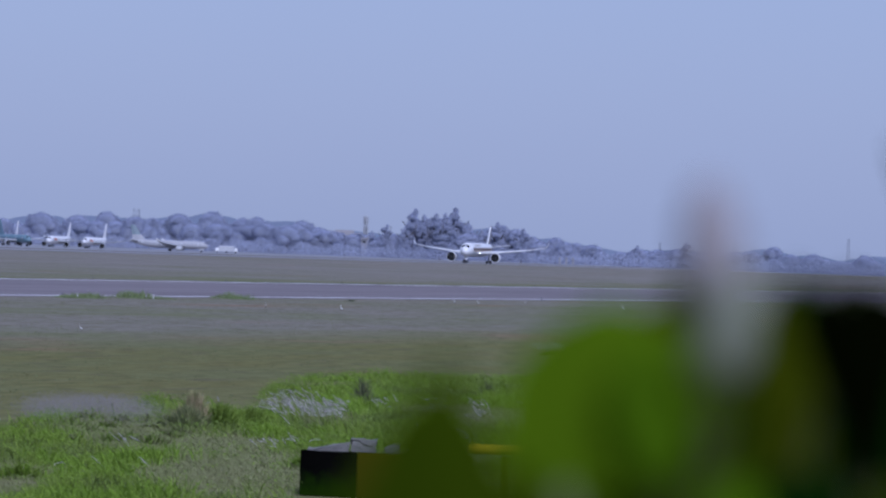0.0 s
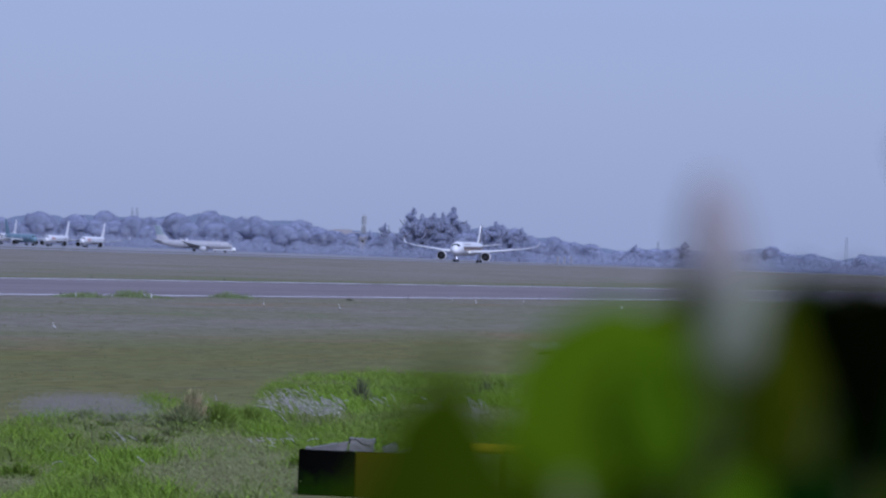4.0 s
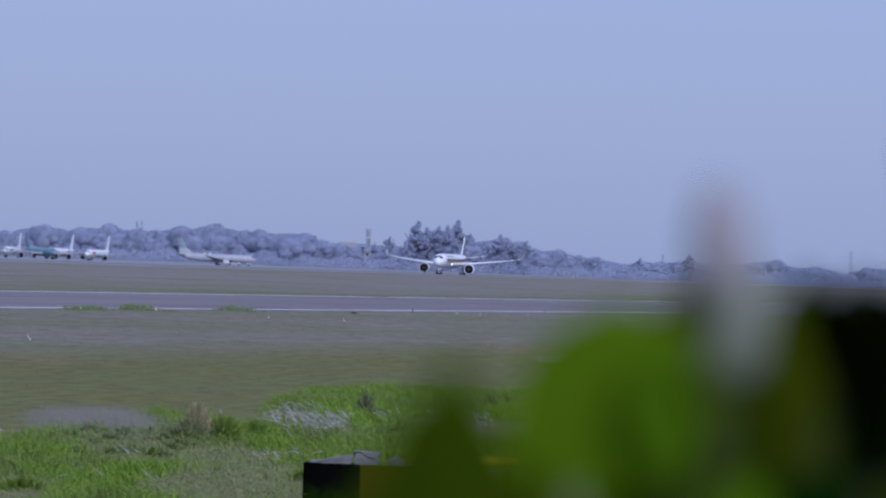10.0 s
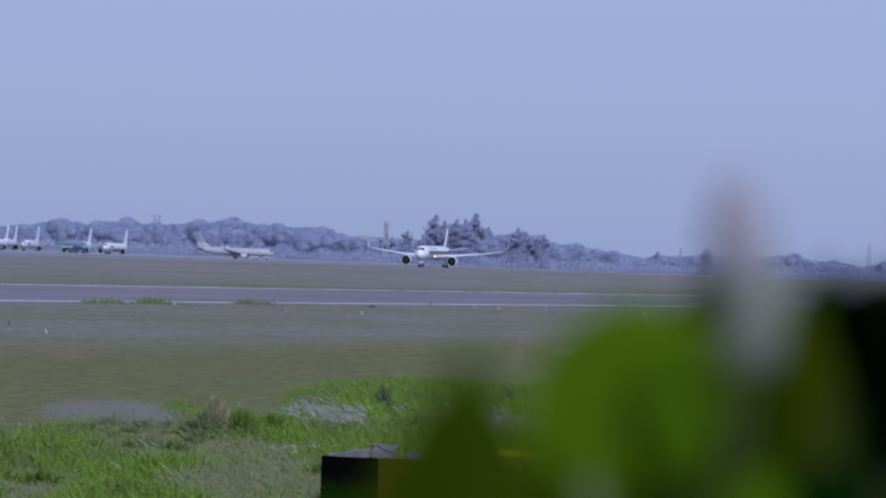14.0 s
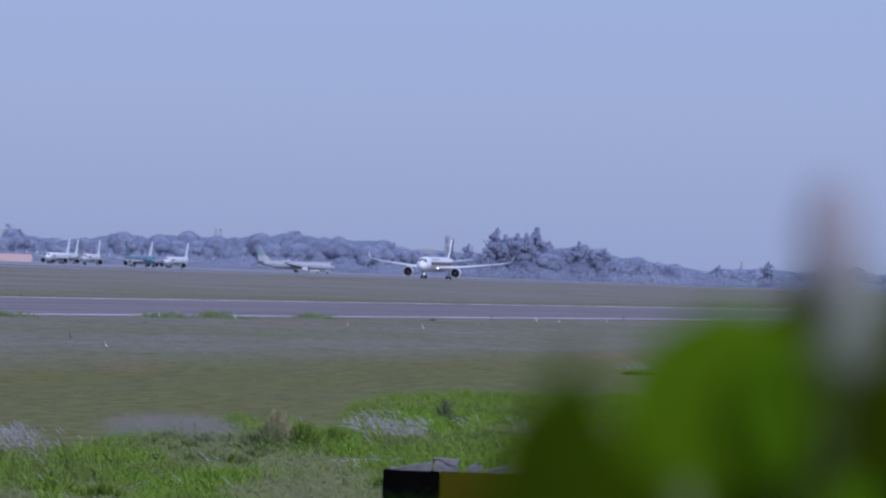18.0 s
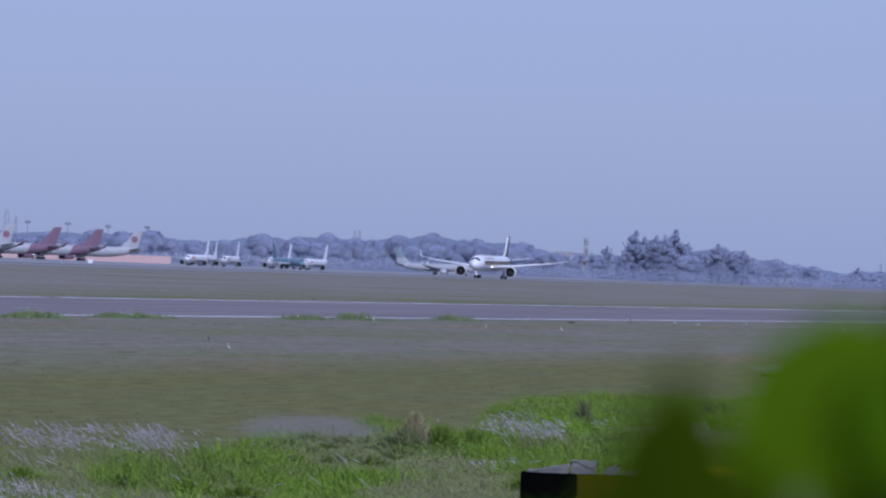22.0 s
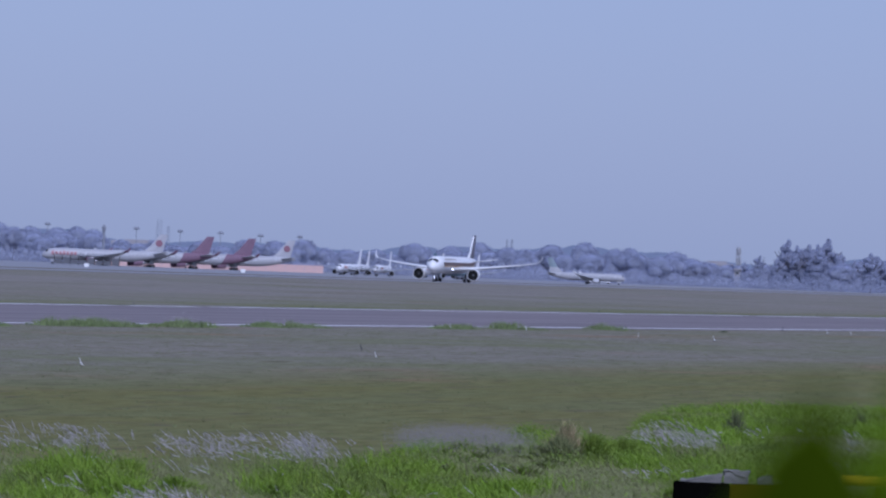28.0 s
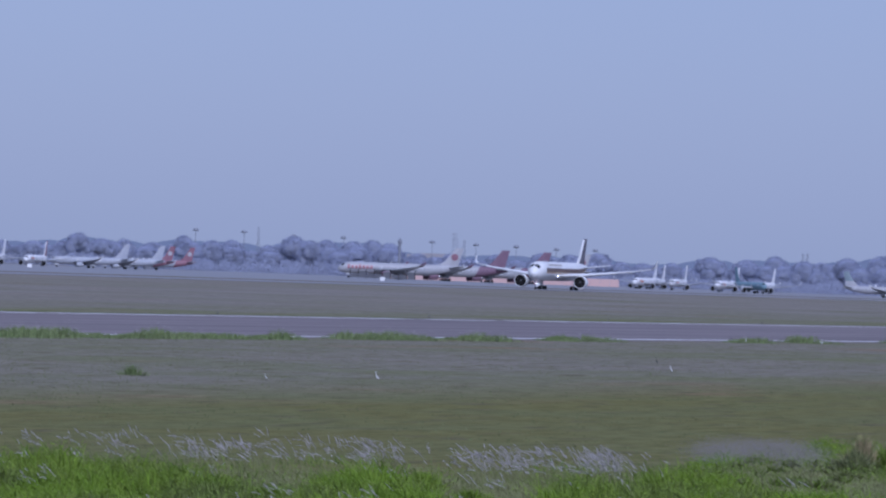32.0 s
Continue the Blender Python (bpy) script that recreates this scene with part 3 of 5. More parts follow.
        part("aerial", box(bmesh.new(), p.x - 0.4 * S, p.x + 0.4 * S, -0.05, 0.05, p.z - 0.05, p.z + h), M["belly"], body)
    return ob


A350 = (66.8, 3.2, 64.75, 17.9, 6.3)
A330 = (63.7, 2.82, 60.3, 16.8, 5.3)
B737 = (39.5, 1.88, 35.8, 12.5, 3.55)


def heading(az, d, turn, z=0.0):
    """At a bearing and a distance, the nose turned by so many degrees to the left of pointing at the eye."""
    p = at(az, d, z)
    return pose(p.x, p.y, p.z, 0, 0, az + 180 - turn)


takeoff_plane = airliner("airliner", "white twin-engined airliner with gold and brown stripe, rolling for take-off", A350,
                         {"body": "white", "fin": "navy", "fin_label": "navy fin with a white leading band", "fin_band": "white", "wing": "white", "winglet": "white", "engine_r": 0.69},
                         pose(3080, 715, 0.03, 0, 0, 182), gear4=True, lights=True, winglet=2.8,
                         titles=("bronze", 0.16, 11, 0.017, 34, 46), stripes=((0.10, 0.90, -4, 19, "brown", "brown stripe"), (0.10, 0.90, -12, -6, "gold", "gold stripe")))
row = "wide-body jets parked side by side"
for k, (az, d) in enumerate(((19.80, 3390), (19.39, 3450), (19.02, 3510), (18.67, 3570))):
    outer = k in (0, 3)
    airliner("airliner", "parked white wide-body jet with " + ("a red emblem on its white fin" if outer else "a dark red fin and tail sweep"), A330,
             {"body": "hazed_white", "fin": "hazed_white" if outer else "dark_red", "wing": "grey", "winglet": "dark_red", "engine": "dark_red"}, heading(az, d, 82, 0.03), gear4=True, group=row,
             swoosh=None if outer else "dark_red", logo="hazed_red" if outer else None, titles=("title_red", 0.07, 7, 0.022, -14, 26) if k == 0 else None)
narrow = "narrow-body jets parked on the apron"
for az, d, turn, pt in ((17.297, 3330, 17, "w"), (17.20, 3430, 15, "w"), (16.986, 3350, 12, "w"), (16.60, 3340, 17, "w"), (16.297, 3340, 17, "w"), (22.80, 3300, 17, "w"), (22.44, 3300, 16, "r")):
    airliner("airliner", "parked white narrow-body jet with " + ("orange titles and a white fin" if pt == "w" else "a red and white fin"), B737,
             {"body": "jet_white", "fin": "jet_white" if pt == "w" else "hazed_red", "fin_band": None if pt == "w" else "jet_white", "wing": "grey", "engine": "grey"}, heading(az, d, turn, 0.03), group=narrow, titles=("orange", 0.13, 3, 0.035, -6, 22), winglet=1.6)
stored = "jets stored nose to tail"
for az, d, fin in ((22.23, 3340, "grey"), (21.92, 3400, "grey"), (21.82, 3480, "hazed_red"), (21.64, 3560, "hazed_red")):
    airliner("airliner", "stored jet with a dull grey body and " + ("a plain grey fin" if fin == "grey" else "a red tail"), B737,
             {"body": "stored", "fin": "stored" if fin == "grey" else fin, "wing": "stored", "engine": "stored"}, heading(az, d, 86, 0.03), group=stored, swoosh="hazed_red" if fin == "hazed_red" else None, logo="hazed_white" if fin == "hazed_red" else None, winglet=1.2)
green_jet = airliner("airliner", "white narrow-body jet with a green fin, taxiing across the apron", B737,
                     {"body": "hazed_white", "fin": "green", "fin_base": "hazed_white", "wing": "grey", "engine": "belly"}, heading(14.875, 3380, -86, 0.03), group=narrow, winglet=1.6)
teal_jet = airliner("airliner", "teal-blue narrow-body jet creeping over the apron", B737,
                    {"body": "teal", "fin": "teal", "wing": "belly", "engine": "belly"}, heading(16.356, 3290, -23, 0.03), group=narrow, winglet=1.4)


# ---- far woods ----
def crown_mesh(name, lobes, n, leaf, material, seed, core=0.93, core_from=0.0):
    """A crown of leaf clumps spread over the shells of several lobes (x, y, z, rx, rz)."""
    r = np.random.RandomState(seed)
    w = np.array([l[3] ** 2 for l in lobes])
    pick = r.choice(len(lobes), n, p=w / w.sum())
    lb = np.array(lobes)[pick]
    d = r.normal(size=(n, 3))
    d /= np.linalg.norm(d, axis=1)[:, None]
    d[:, 2] = np.where(d[:, 2] < -0.35, -d[:, 2], d[:, 2])
    rad = r.uniform(0.88, 1.14, n)[:, None]
    c = lb[:, :3] + d * rad * np.stack([lb[:, 3], lb[:, 3], lb[:, 4]], 1)
    me = scatter(name, c, d, leaf * r.uniform(0.6, 1.5, n), material, r, 1.0)
    bm = bmesh.new()
    bm.from_mesh(me)
    for x, y, z, rx, rz in [l for l in lobes if l[3] > core_from]:
        inner = bmesh.ops.create_icosphere(bm, subdivisions=3, radius=1.0)["verts"]
        for v in inner:
            k = core + 0.08 * noise.noise(v.co * 3.0 + Vector((x, y, z)) * 9)
            for f in v.link_faces:
                f.smooth = True
            v.co = Vector((x + v.co.x * rx * k, y + v.co.y * rx * k, z + v.co.z * rz * k))
    bm.to_mesh(me)
    bm.free()
    return me


def scatter(name, c, d, size, material, r, loose=0.45):
    """Bent leaf clumps of two triangles each at c, facing roughly along d."""
    n = len(c)
    d = d + r.normal(size=(n, 3)) * loose
    d /= np.linalg.norm(d, axis=1)[:, None]
    u = np.cross(d, r.normal(size=(n, 3)))
    u /= np.linalg.norm(u, axis=1)[:, None]
    v = np.cross(d, u)
    s = size[:, None]
    verts = np.stack([c + u * s, c + v * s * 0.8 + d * s * 0.25, c - u * s, c - v * s * 0.8 + d * s * 0.25], 1).reshape(-1, 3)
    i = np.arange(n)[:, None] * 4
    faces = np.concatenate([i + [0, 1, 2], i + [0, 2, 3]], 0).reshape(-1, 3)
    return raw(name, verts, faces, material)


def trunk_mesh(h, r):
    bm = rod(bmesh.new(), (0, 0, 0), (0, 0, h * 0.55), r, r * 0.7)
    for a in range(5):
        an = a * 1.3
        rod(bm, (0, 0, h * (0.4 + 0.03 * a)), (math.cos(an) * h * 0.28, math.sin(an) * h * 0.28, h * 0.78), r * 0.45, r * 0.15, 6)
    return mesh_of("trunk", bm, M["bark"])


rt = random.Random(5)
BROAD, TALL = [], []
for k in range(6):
    # a broad dome of a few masses, roughened all over by small boughs
    masses = [(0, 0, 0.66, 0.40, 0.30)] + [(math.cos(a) * 0.26, math.sin(a) * 0.26, rt.uniform(0.44, 0.66), rt.uniform(0.22, 0.32), rt.uniform(0.17, 0.25)) for a in [i * math.tau / 5 + rt.random() for i in range(5)]]
    masses += [(rt.uniform(-0.4, 0.4), rt.uniform(-0.4, 0.4), rt.uniform(0.1, 0.34), 0.24, 0.2) for i in range(5)]
    lobes = list(masses)
    for i in range(90):
        mx, my, mz, mr, mh = rt.choice(masses)
        a, b = rt.uniform(0, math.tau), math.asin(rt.uniform(-0.4, 1.0))
        lobes.append((mx + mr * math.cos(a) * math.cos(b), my + mr * math.sin(a) * math.cos(b), mz + mh * math.sin(b), rt.uniform(0.05, 0.10), rt.uniform(0.04, 0.075)))
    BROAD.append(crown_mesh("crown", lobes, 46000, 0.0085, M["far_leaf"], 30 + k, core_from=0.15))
for k in range(4):
    lobes = []
    for i in range(9):
        z = 0.2 + 0.09 * i
        lobes.append((rt.uniform(-0.06, 0.06), rt.uniform(-0.06, 0.06), z, (1.05 - z) * rt.uniform(0.14, 0.24) + 0.02, 0.10))
        lobes.append((rt.uniform(-0.16, 0.16), rt.uniform(-0.16, 0.16), z * 0.9, 0.09, 0.07))
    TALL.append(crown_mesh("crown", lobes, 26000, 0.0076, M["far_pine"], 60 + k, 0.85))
TRUNK = trunk_mesh(1.0, 0.03)


def tree(az, d, top, broad=True, wide=1.0):
    """A tree whose top stands at the elevation top, in degrees."""
    h = EYE_Z + d * math.tan(radians(top))
    p = at(az, d)
    ob = thing("tree", "hazy broad-crowned tree in the far tree line" if broad else "tall slender dark tree in the far tree line", "tree", Matrix.LocRotScale(p, Euler((0, 0, rt.uniform(0, 6.28))), (h * wide, h * wide, h)), "far tree line")
    part("trunk", TRUNK, None, ob)
    part("crown", rt.choice(BROAD if broad else TALL), None, ob)
    return ob


# bearing and height of the tops of the tree line
LINE_RIGHT = [(9.3, .1), (9.7, .106), (9.89, .051), (10.13, .1), (10.32, .092), (10.47, .149), (10.9, .09), (11.28, .1), (11.45, .09), (11.61, .09), (11.75, .06), (12.0, .11),
              (12.14, .12), (12.31, .16), (12.52, .163), (12.64, .22), (12.79, .245), (13.72, .15), (14.32, .17), (14.46, .224), (14.84, .24), (14.96, .229), (15.22, .272), (15.5, .245),
              (15.72, .2), (15.87, .205), (16.11, .24), (16.35, .2)]
LINE_LEFT = [(16.66, .212), (16.98, .15), (17.22, .136), (17.41, .144), (17.6, .208), (17.84, .189), (18.08, .19), (18.46, .166), (18.84, .16), (19.13, .15), (19.37, .227), (19.51, .246),
             (19.68, .23), (19.9, .236), (20.04, .226), (20.18, .259), (20.39, .174), (20.7, .205), (20.87, .194), (21.11, .228), (21.37, .161), (21.61, .18), (21.8, .178), (22.0, .218),
             (22.37, .137), (22.66, .136), (23.0, .15), (23.4, .16)]
LINE = LINE_RIGHT + LINE_LEFT
for az, top in LINE:
    tree(az, rt.uniform(4250, 4400), top, wide=rt.uniform(0.72, 0.98) * (0.19 / max(top, 0.09)) ** 0.5)
for k in range(100):
    az = 9.3 + 14.2 * (k + rt.random()) / 100
    for (a0, t0), (a1, t1) in zip(LINE, LINE[1:]):
        if a0 <= az <= a1:
            top = t0 + (t1 - t0) * (az - a0) / (a1 - a0)
    tree(az, rt.uniform(4150, 4500), max(0.03, top * rt.uniform(0.64, 0.93) - 0.005), wide=rt.uniform(0.9, 1.3))
for az, top in ((13.51, .346), (13.42, .3), (13.34, .315), (13.26, .32), (13.18, .367), (13.14, .30), (13.05, .253), (12.95, .2), (13.75, .21), (12.8, .26), (12.75, .22), (12.6, .215), (13.3, .24), (13.45, .23), (13.6, .2), (13.86, .15), (11.209, .155), (11.622, .112), (11.24, .12), (13.48, .27), (13.38, .26), (13.29, .27), (13.22, .29), (13.1, .25), (12.9, .17), (12.7, .2), (13.55, .25)):
    tree(az, rt.uniform(4150, 4300), top, broad=False, wide=rt.uniform(0.85, 1.2))

# the distance behind the trees: one plain ridge of woods, its haze a painted glow
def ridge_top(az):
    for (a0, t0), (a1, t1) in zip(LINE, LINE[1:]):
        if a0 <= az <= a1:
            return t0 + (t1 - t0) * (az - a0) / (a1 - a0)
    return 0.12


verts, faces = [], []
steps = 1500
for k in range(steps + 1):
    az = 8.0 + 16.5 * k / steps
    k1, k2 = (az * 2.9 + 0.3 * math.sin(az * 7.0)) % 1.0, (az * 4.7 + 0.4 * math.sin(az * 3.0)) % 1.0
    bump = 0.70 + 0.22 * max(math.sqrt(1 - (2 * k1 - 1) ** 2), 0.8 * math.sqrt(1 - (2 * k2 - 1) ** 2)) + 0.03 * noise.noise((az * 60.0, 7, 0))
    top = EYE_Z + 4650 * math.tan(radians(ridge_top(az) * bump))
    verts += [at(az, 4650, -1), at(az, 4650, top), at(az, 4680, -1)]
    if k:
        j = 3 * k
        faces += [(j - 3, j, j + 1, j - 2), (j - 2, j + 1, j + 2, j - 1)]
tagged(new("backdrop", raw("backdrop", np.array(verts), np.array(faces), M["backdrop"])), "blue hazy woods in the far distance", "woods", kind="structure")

# undergrowth that closes the foot of the tree line
r = np.random.RandomState(9)
n = 150000
az, d, z = np.radians(r.uniform(9.0, 23.6, n)), r.uniform(4120, 4200, n), r.uniform(0, 9, n) * r.uniform(0.3, 1, n)
c = np.stack([d * np.cos(az), d * np.sin(az), z], 1)
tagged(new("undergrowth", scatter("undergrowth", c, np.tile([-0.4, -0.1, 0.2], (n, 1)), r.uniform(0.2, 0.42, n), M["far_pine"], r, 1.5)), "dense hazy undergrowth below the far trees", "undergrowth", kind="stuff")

# ---- masts and buildings in the distance ----
def mast(az, d, top, r=0.32, head=True):
    h = EYE_Z + d * math.tan(radians(top))
    p = at(az, d)
    ob = thing("flood_light", "tall apron floodlight mast with a round lamp head", "light mast", pose(*p), "apron floodlights")
    part("pole", rod(bmesh.new(), (0, 0, 0), (0, 0, h - 1), r, r * 0.6), M["steel"], ob)
    bm = bmesh.new()
    bmesh.ops.create_cone(bm, cap_ends=True, segments=14, radius1=2.1, radius2=1.3, depth=1.3, matrix=Matrix.Translation((0, 0, h - 0.75)))
    hd = part("lamp_head", bm, M["steel"], ob)
    for a in range(8):
        an = a * math.tau / 8
        bm = box(bmesh.new(), -0.3, 0.3, -0.15, 0.15, -0.2, 0.2)
        part("lamp", bm, M["dark"], hd, m=Matrix.Translation((1.9 * math.cos(an), 1.9 * math.sin(an), h - 1.6)) @ Matrix.Rotation(an + 1.57, 4, "Z"))


for az, top in ((17.63, .24), (18.3, .248), (19.01, .26), (21.01, .289), (19.76, .27), (20.18, .268), (20.6, .286), (18.64, .25), (17.96, .237)):
    mast(az, 4560, top)


def lattice(name, label, az, d, top, w, solid=False):
    tone = M["grey" if solid else "steel"]
    h = EYE_Z + d * math.tan(radians(top))
    ob = thing(name, label, "tower", pose(*at(az, d)))
    for sx in (-1, 1):
        for sy in (-1, 1):
            part("leg", rod(bmesh.new(), (sx * w, sy * w, 0), (sx * w * 0.45, sy * w * 0.45, h), 0.09, 0.06, 6), tone, ob)
    for k in range(9):
        z0, z1 = h * k / 9, h * (k + 1) / 9
        a, b = w * (1 - 0.55 * k / 9), w * (1 - 0.55 * (k + 1) / 9)
        bm = bmesh.new()
        for (x0, y0), (x1, y1) in (((-1, -1), (1, -1)), ((1, -1), (1, 1)), ((1, 1), (-1, 1)), ((-1, 1), (-1, -1))):
            rod(bm, (x0 * a, y0 * a, z0), (x1 * b, y1 * b, z1), 0.04, None, 5)
            rod(bm, (x0 * b, y0 * b, z1), (x1 * b, y1 * b, z1), 0.03, None, 5)
        part("brace", bm, tone, ob)
    if solid:
        for tier, z0 in enumerate((0.54, 0.77)):
            for a in range(6):
                an = a * math.tau / 6 + tier * 0.5
                bm = box(bmesh.new(), -0.2, 0.2, -0.42, 0.42, h * z0, h * z0 + h * 0.21 - 0.3 * (a % 3), 0.05)
                part("antenna_panel", bm, tone, ob, m=Matrix.Translation((w * 0.62 * math.cos(an), w * 0.62 * math.sin(an), 0)) @ Matrix.Rotation(an, 4, "Z"))


lattice("mast_tower", "grey telecom tower thick with antennas above the trees", 13.921, 4450, 0.285, 2.2, True)
lattice("mast_tower", "thin steel lattice mast behind the trees", 15.878, 4500, 0.268, 1.2)
lattice("mast_tower", "thin steel lattice mast behind the trees", 15.84, 4500, 0.268, 1.2)
lattice("mast_tower", "steel lattice mast in the haze", 9.844, 4450, 0.24, 1.2)
lattice("mast_tower", "steel lattice mast behind the parked jets", 18.818, 4300, 0.329, 2.4)
lattice("mast_tower", "thin steel lattice mast behind the parked jets", 18.74, 4350, 0.275, 1.2)
lattice("mast_tower", "thin steel lattice mast in the haze", 20.48, 4450, 0.319, 1.0)
lattice("mast_tower", "thin steel lattice mast in the haze", 13.71, 4500, 0.2, 0.9)
lattice("mast_tower", "thin steel lattice mast in the haze", 11.432, 4500, 0.15, 0.9)

ob = thing("radar_tower", "slim grey tower with a rounded cap", "tower", pose(*at(19.284, 4000)))
part("shaft", rod(bmesh.new(), (0, 0, 0), (0, 0, 19), 0.9, 0.7, 12), M["steel"], ob)
part("cabin", rod(bmesh.new(), (0, 0, 19), (0, 0, 22), 0.8, 1.3, 12), M["steel"], ob)
part("cap", rod(bmesh.new(), (0, 0, 22), (0, 0, 23.8), 1.3, 0.2, 12), M["steel"], ob)


def house(az, d, w, h, roof_h, depth=12.0, label="pale house with a brown tiled roof beyond the trees", windows=3):
    ob = thing("house", label, "house", pose(*at(az, d), 0, 0, az + 90))
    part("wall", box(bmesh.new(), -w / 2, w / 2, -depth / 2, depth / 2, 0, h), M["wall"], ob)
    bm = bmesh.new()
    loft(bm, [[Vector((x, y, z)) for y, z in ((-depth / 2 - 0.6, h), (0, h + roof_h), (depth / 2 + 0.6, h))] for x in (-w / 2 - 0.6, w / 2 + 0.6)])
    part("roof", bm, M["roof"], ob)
    for k in range(windows):
        x = -w / 2 + w * (k + 0.5) / windows
        part("window", box(bmesh.new(), x - 0.8, x + 0.8, depth / 2 - 0.1, depth / 2 + 0.06, h - 2.6, h - 1.0), M["glass"], ob)


for az, d, w, h, rh in ((14.10, 4600, 12, 14.0, 3.2), (14.2, 4620, 10, 13.4, 3), (14.02, 4580, 9, 12.4, 3), (19.1, 4600, 18, 13, 3), (18.95, 4620, 24, 14, 3), (12.38, 4480, 8, 8.5, 2)):
    house(az, d, w, h, rh)
house(13.928, 4320, 4, 11, 1.0, 6, "small white block at the edge of the trees", 1)
ob = thing("antenna_array", "three slim pale posts of a landing aid on the airfield", "antenna", pose(*at(12.226, 3700), 0, 0, 102))
for dx in (-4.2, -0.6, 3.0):
    part("post", box(bmesh.new(), dx - 0.5, dx + 0.5, -0.5, 0.5, 0, 4.4, 0.08), M["wall"], ob)
part("foot", box(bmesh.new(), -6, 5, -1.0, 1.0, 0, 0.25, 0.05), M["steel"], ob)

# salmon-coloured wall behind the parked jets
a, b = at(19.35, 3640), at(17.42, 3640)
ob = thing("boundary_wall", "long low salmon-painted wall behind the parked jets", "wall", kind="structure")
for k in range(24):
    p, q = a.lerp(b, k / 24), a.lerp(b, (k + 0.985) / 24)
    mid, dr = (p + q) / 2, q - p
    bm = box(bmesh.new(), -dr.length / 2, dr.length / 2, -0.2, 0.2, 0, 4.1)
    part("panel", bm, M["pink"], ob, m=Matrix.Translation(mid) @ Matrix.Rotation(math.atan2(dr.y, dr.x), 4, "Z"))

# service vehicles
def truck(az, d, turn=0.0, stairs=False):
    ob = thing("service_truck", "small white-topped airport service truck on the apron", "truck", pose(*at(az, d, 0.03), 0, 0, az + 90 + turn))
    part("body", box(bmesh.new(), -3.4, 1.6, -1.2, 1.2, 0.7, 3.2, 0.1), M["belly"], ob)
    part("roof", box(bmesh.new(), -3.6, 1.8, -1.3, 1.3, 3.203, 3.5, 0.08), M["white"], ob)
    part("cab", box(bmesh.new(), 1.62, 3.4, -1.15, 1.15, 0.6, 2.6, 0.15), M["white"], ob)
    part("windscreen", box(bmesh.new(), 3.3, 3.43, -1.0, 1.0, 1.6, 2.4), M["glass"], ob)
    for x in (-2.4, 2.4):
        for y in (-1.1, 1.1):
            part("wheel", rod(bmesh.new(), (x, y - 0.15, 0.5), (x, y + 0.15, 0.5), 0.5, None, 16), M["tyre"], ob)


truck(15.13, 3560)
truck(15.05, 3570, 180)


def shelter(az, d):
    """The dark frame of stands under the first jet's nose."""
    ob = thing("boarding_stand", "dark row of steel boarding stands beside a jet", "stand", pose(*at(az, d, 0.03), 0, 0, az + 90))
    for k in range(9):
        part("post", rod(bmesh.new(), (-16 + k * 4, 0, 0), (-16 + k * 4, 0, 4.6), 0.22, None, 6), M["dark"], ob)
    part("deck", box(bmesh.new(), -17, 17, -1.0, 1.0, 4.6, 4.9, 0.05), M["dim"], ob)
    for k in range(8):
        part("panel", box(bmesh.new(), -15.8 + k * 4, -12.4 + k * 4, 1.0, 1.2, 0.4, 2.4 if k % 3 else 3.6), M["dim"], ob)


shelter(19.42, 3345)
for az in (19.42, 22.4, 18.1):
    ob = thing("marker_board", "small white airfield marker board on the grass", "marker", pose(*at(az, 2600), 0, 0, az + 90))
    part("board", box(bmesh.new(), -0.9, 0.9, -0.1, 0.1, 0.5, 1.9, 0.03), M["white"], ob)
    for x in (-0.6, 0.6):
        part("post", rod(bmesh.new(), (x, 0, 0), (x, 0, 0.52), 0.06), M["steel"], ob)


# ---- tall grass on the near bank ----
def blades(name, xy, h, w, lean, material, r, label, category):
    """Bent blades of three points a side; lean is the sideways reach of the tip."""
    n = len(xy)
    a = r.uniform(0, math.tau, n)
    side = np.stack([np.cos(a), np.sin(a), 0 * a], 1) * (w / 2)[:, None]
    side[:, :] = np.where(np.abs(side[:, 1:2]) * 0 + r.rand(n, 1) < 0.5, side, np.stack([-np.sin(0.28) * w / 2, np.cos(0.28) * w / 2, 0 * w], 1))
    base = np.column_stack([xy, np.zeros(n)])
    mid = base + np.column_stack([lean[:, 0] * 0.3, lean[:, 1] * 0.3, h * 0.6])
    tip = base + np.column_stack([lean[:, 0], lean[:, 1], h])
    verts = np.stack([base - side, base + side, mid + side * 0.8, mid - side * 0.8, tip], 1).reshape(-1, 3)
    i = np.arange(n)[:, None] * 5
    faces = np.stack([i + [0, 1, 2], i + [0, 2, 3], i + [3, 2, 4]], 1).reshape(-1, 3)
    return tagged(new(name, raw(name, verts, faces, material)), label, category, kind="stuff")


r = np.random.RandomState(21)
gx, gy = np.meshgrid(np.arange(95, 345, 2.0), np.arange(22, 74, 0.5))
small_patch = np.array([[noise.noise((a * 0.11, b * 0.42, 13.0)) for a, b in zip(ra, rb)] for ra, rb in zip(gx, gy)])
patch_tone = np.array([[noise.noise((a * 0.09, b * 0.33, 27.0)) for a, b in zip(ra, rb)] for ra, rb in zip(gx, gy)])
patch_green = np.array([[noise.noise((a * 0.05, b * 0.11, 3.0)) for a, b in zip(ra, rb)] for ra, rb in zip(gx, gy)])


def sample(field, x, y):
    i = np.clip(((y - 22) / 0.5).astype(int), 0, field.shape[0] - 1)
    j = np.clip(((x - 95) / 2).astype(int), 0, field.shape[1] - 1)
    return field[i, j]


N = 1000000
dd, az = np.sqrt(r.uniform(117.0 ** 2, 268.0 ** 2, N)), np.radians(r.uniform(8.6, 23.3, N))
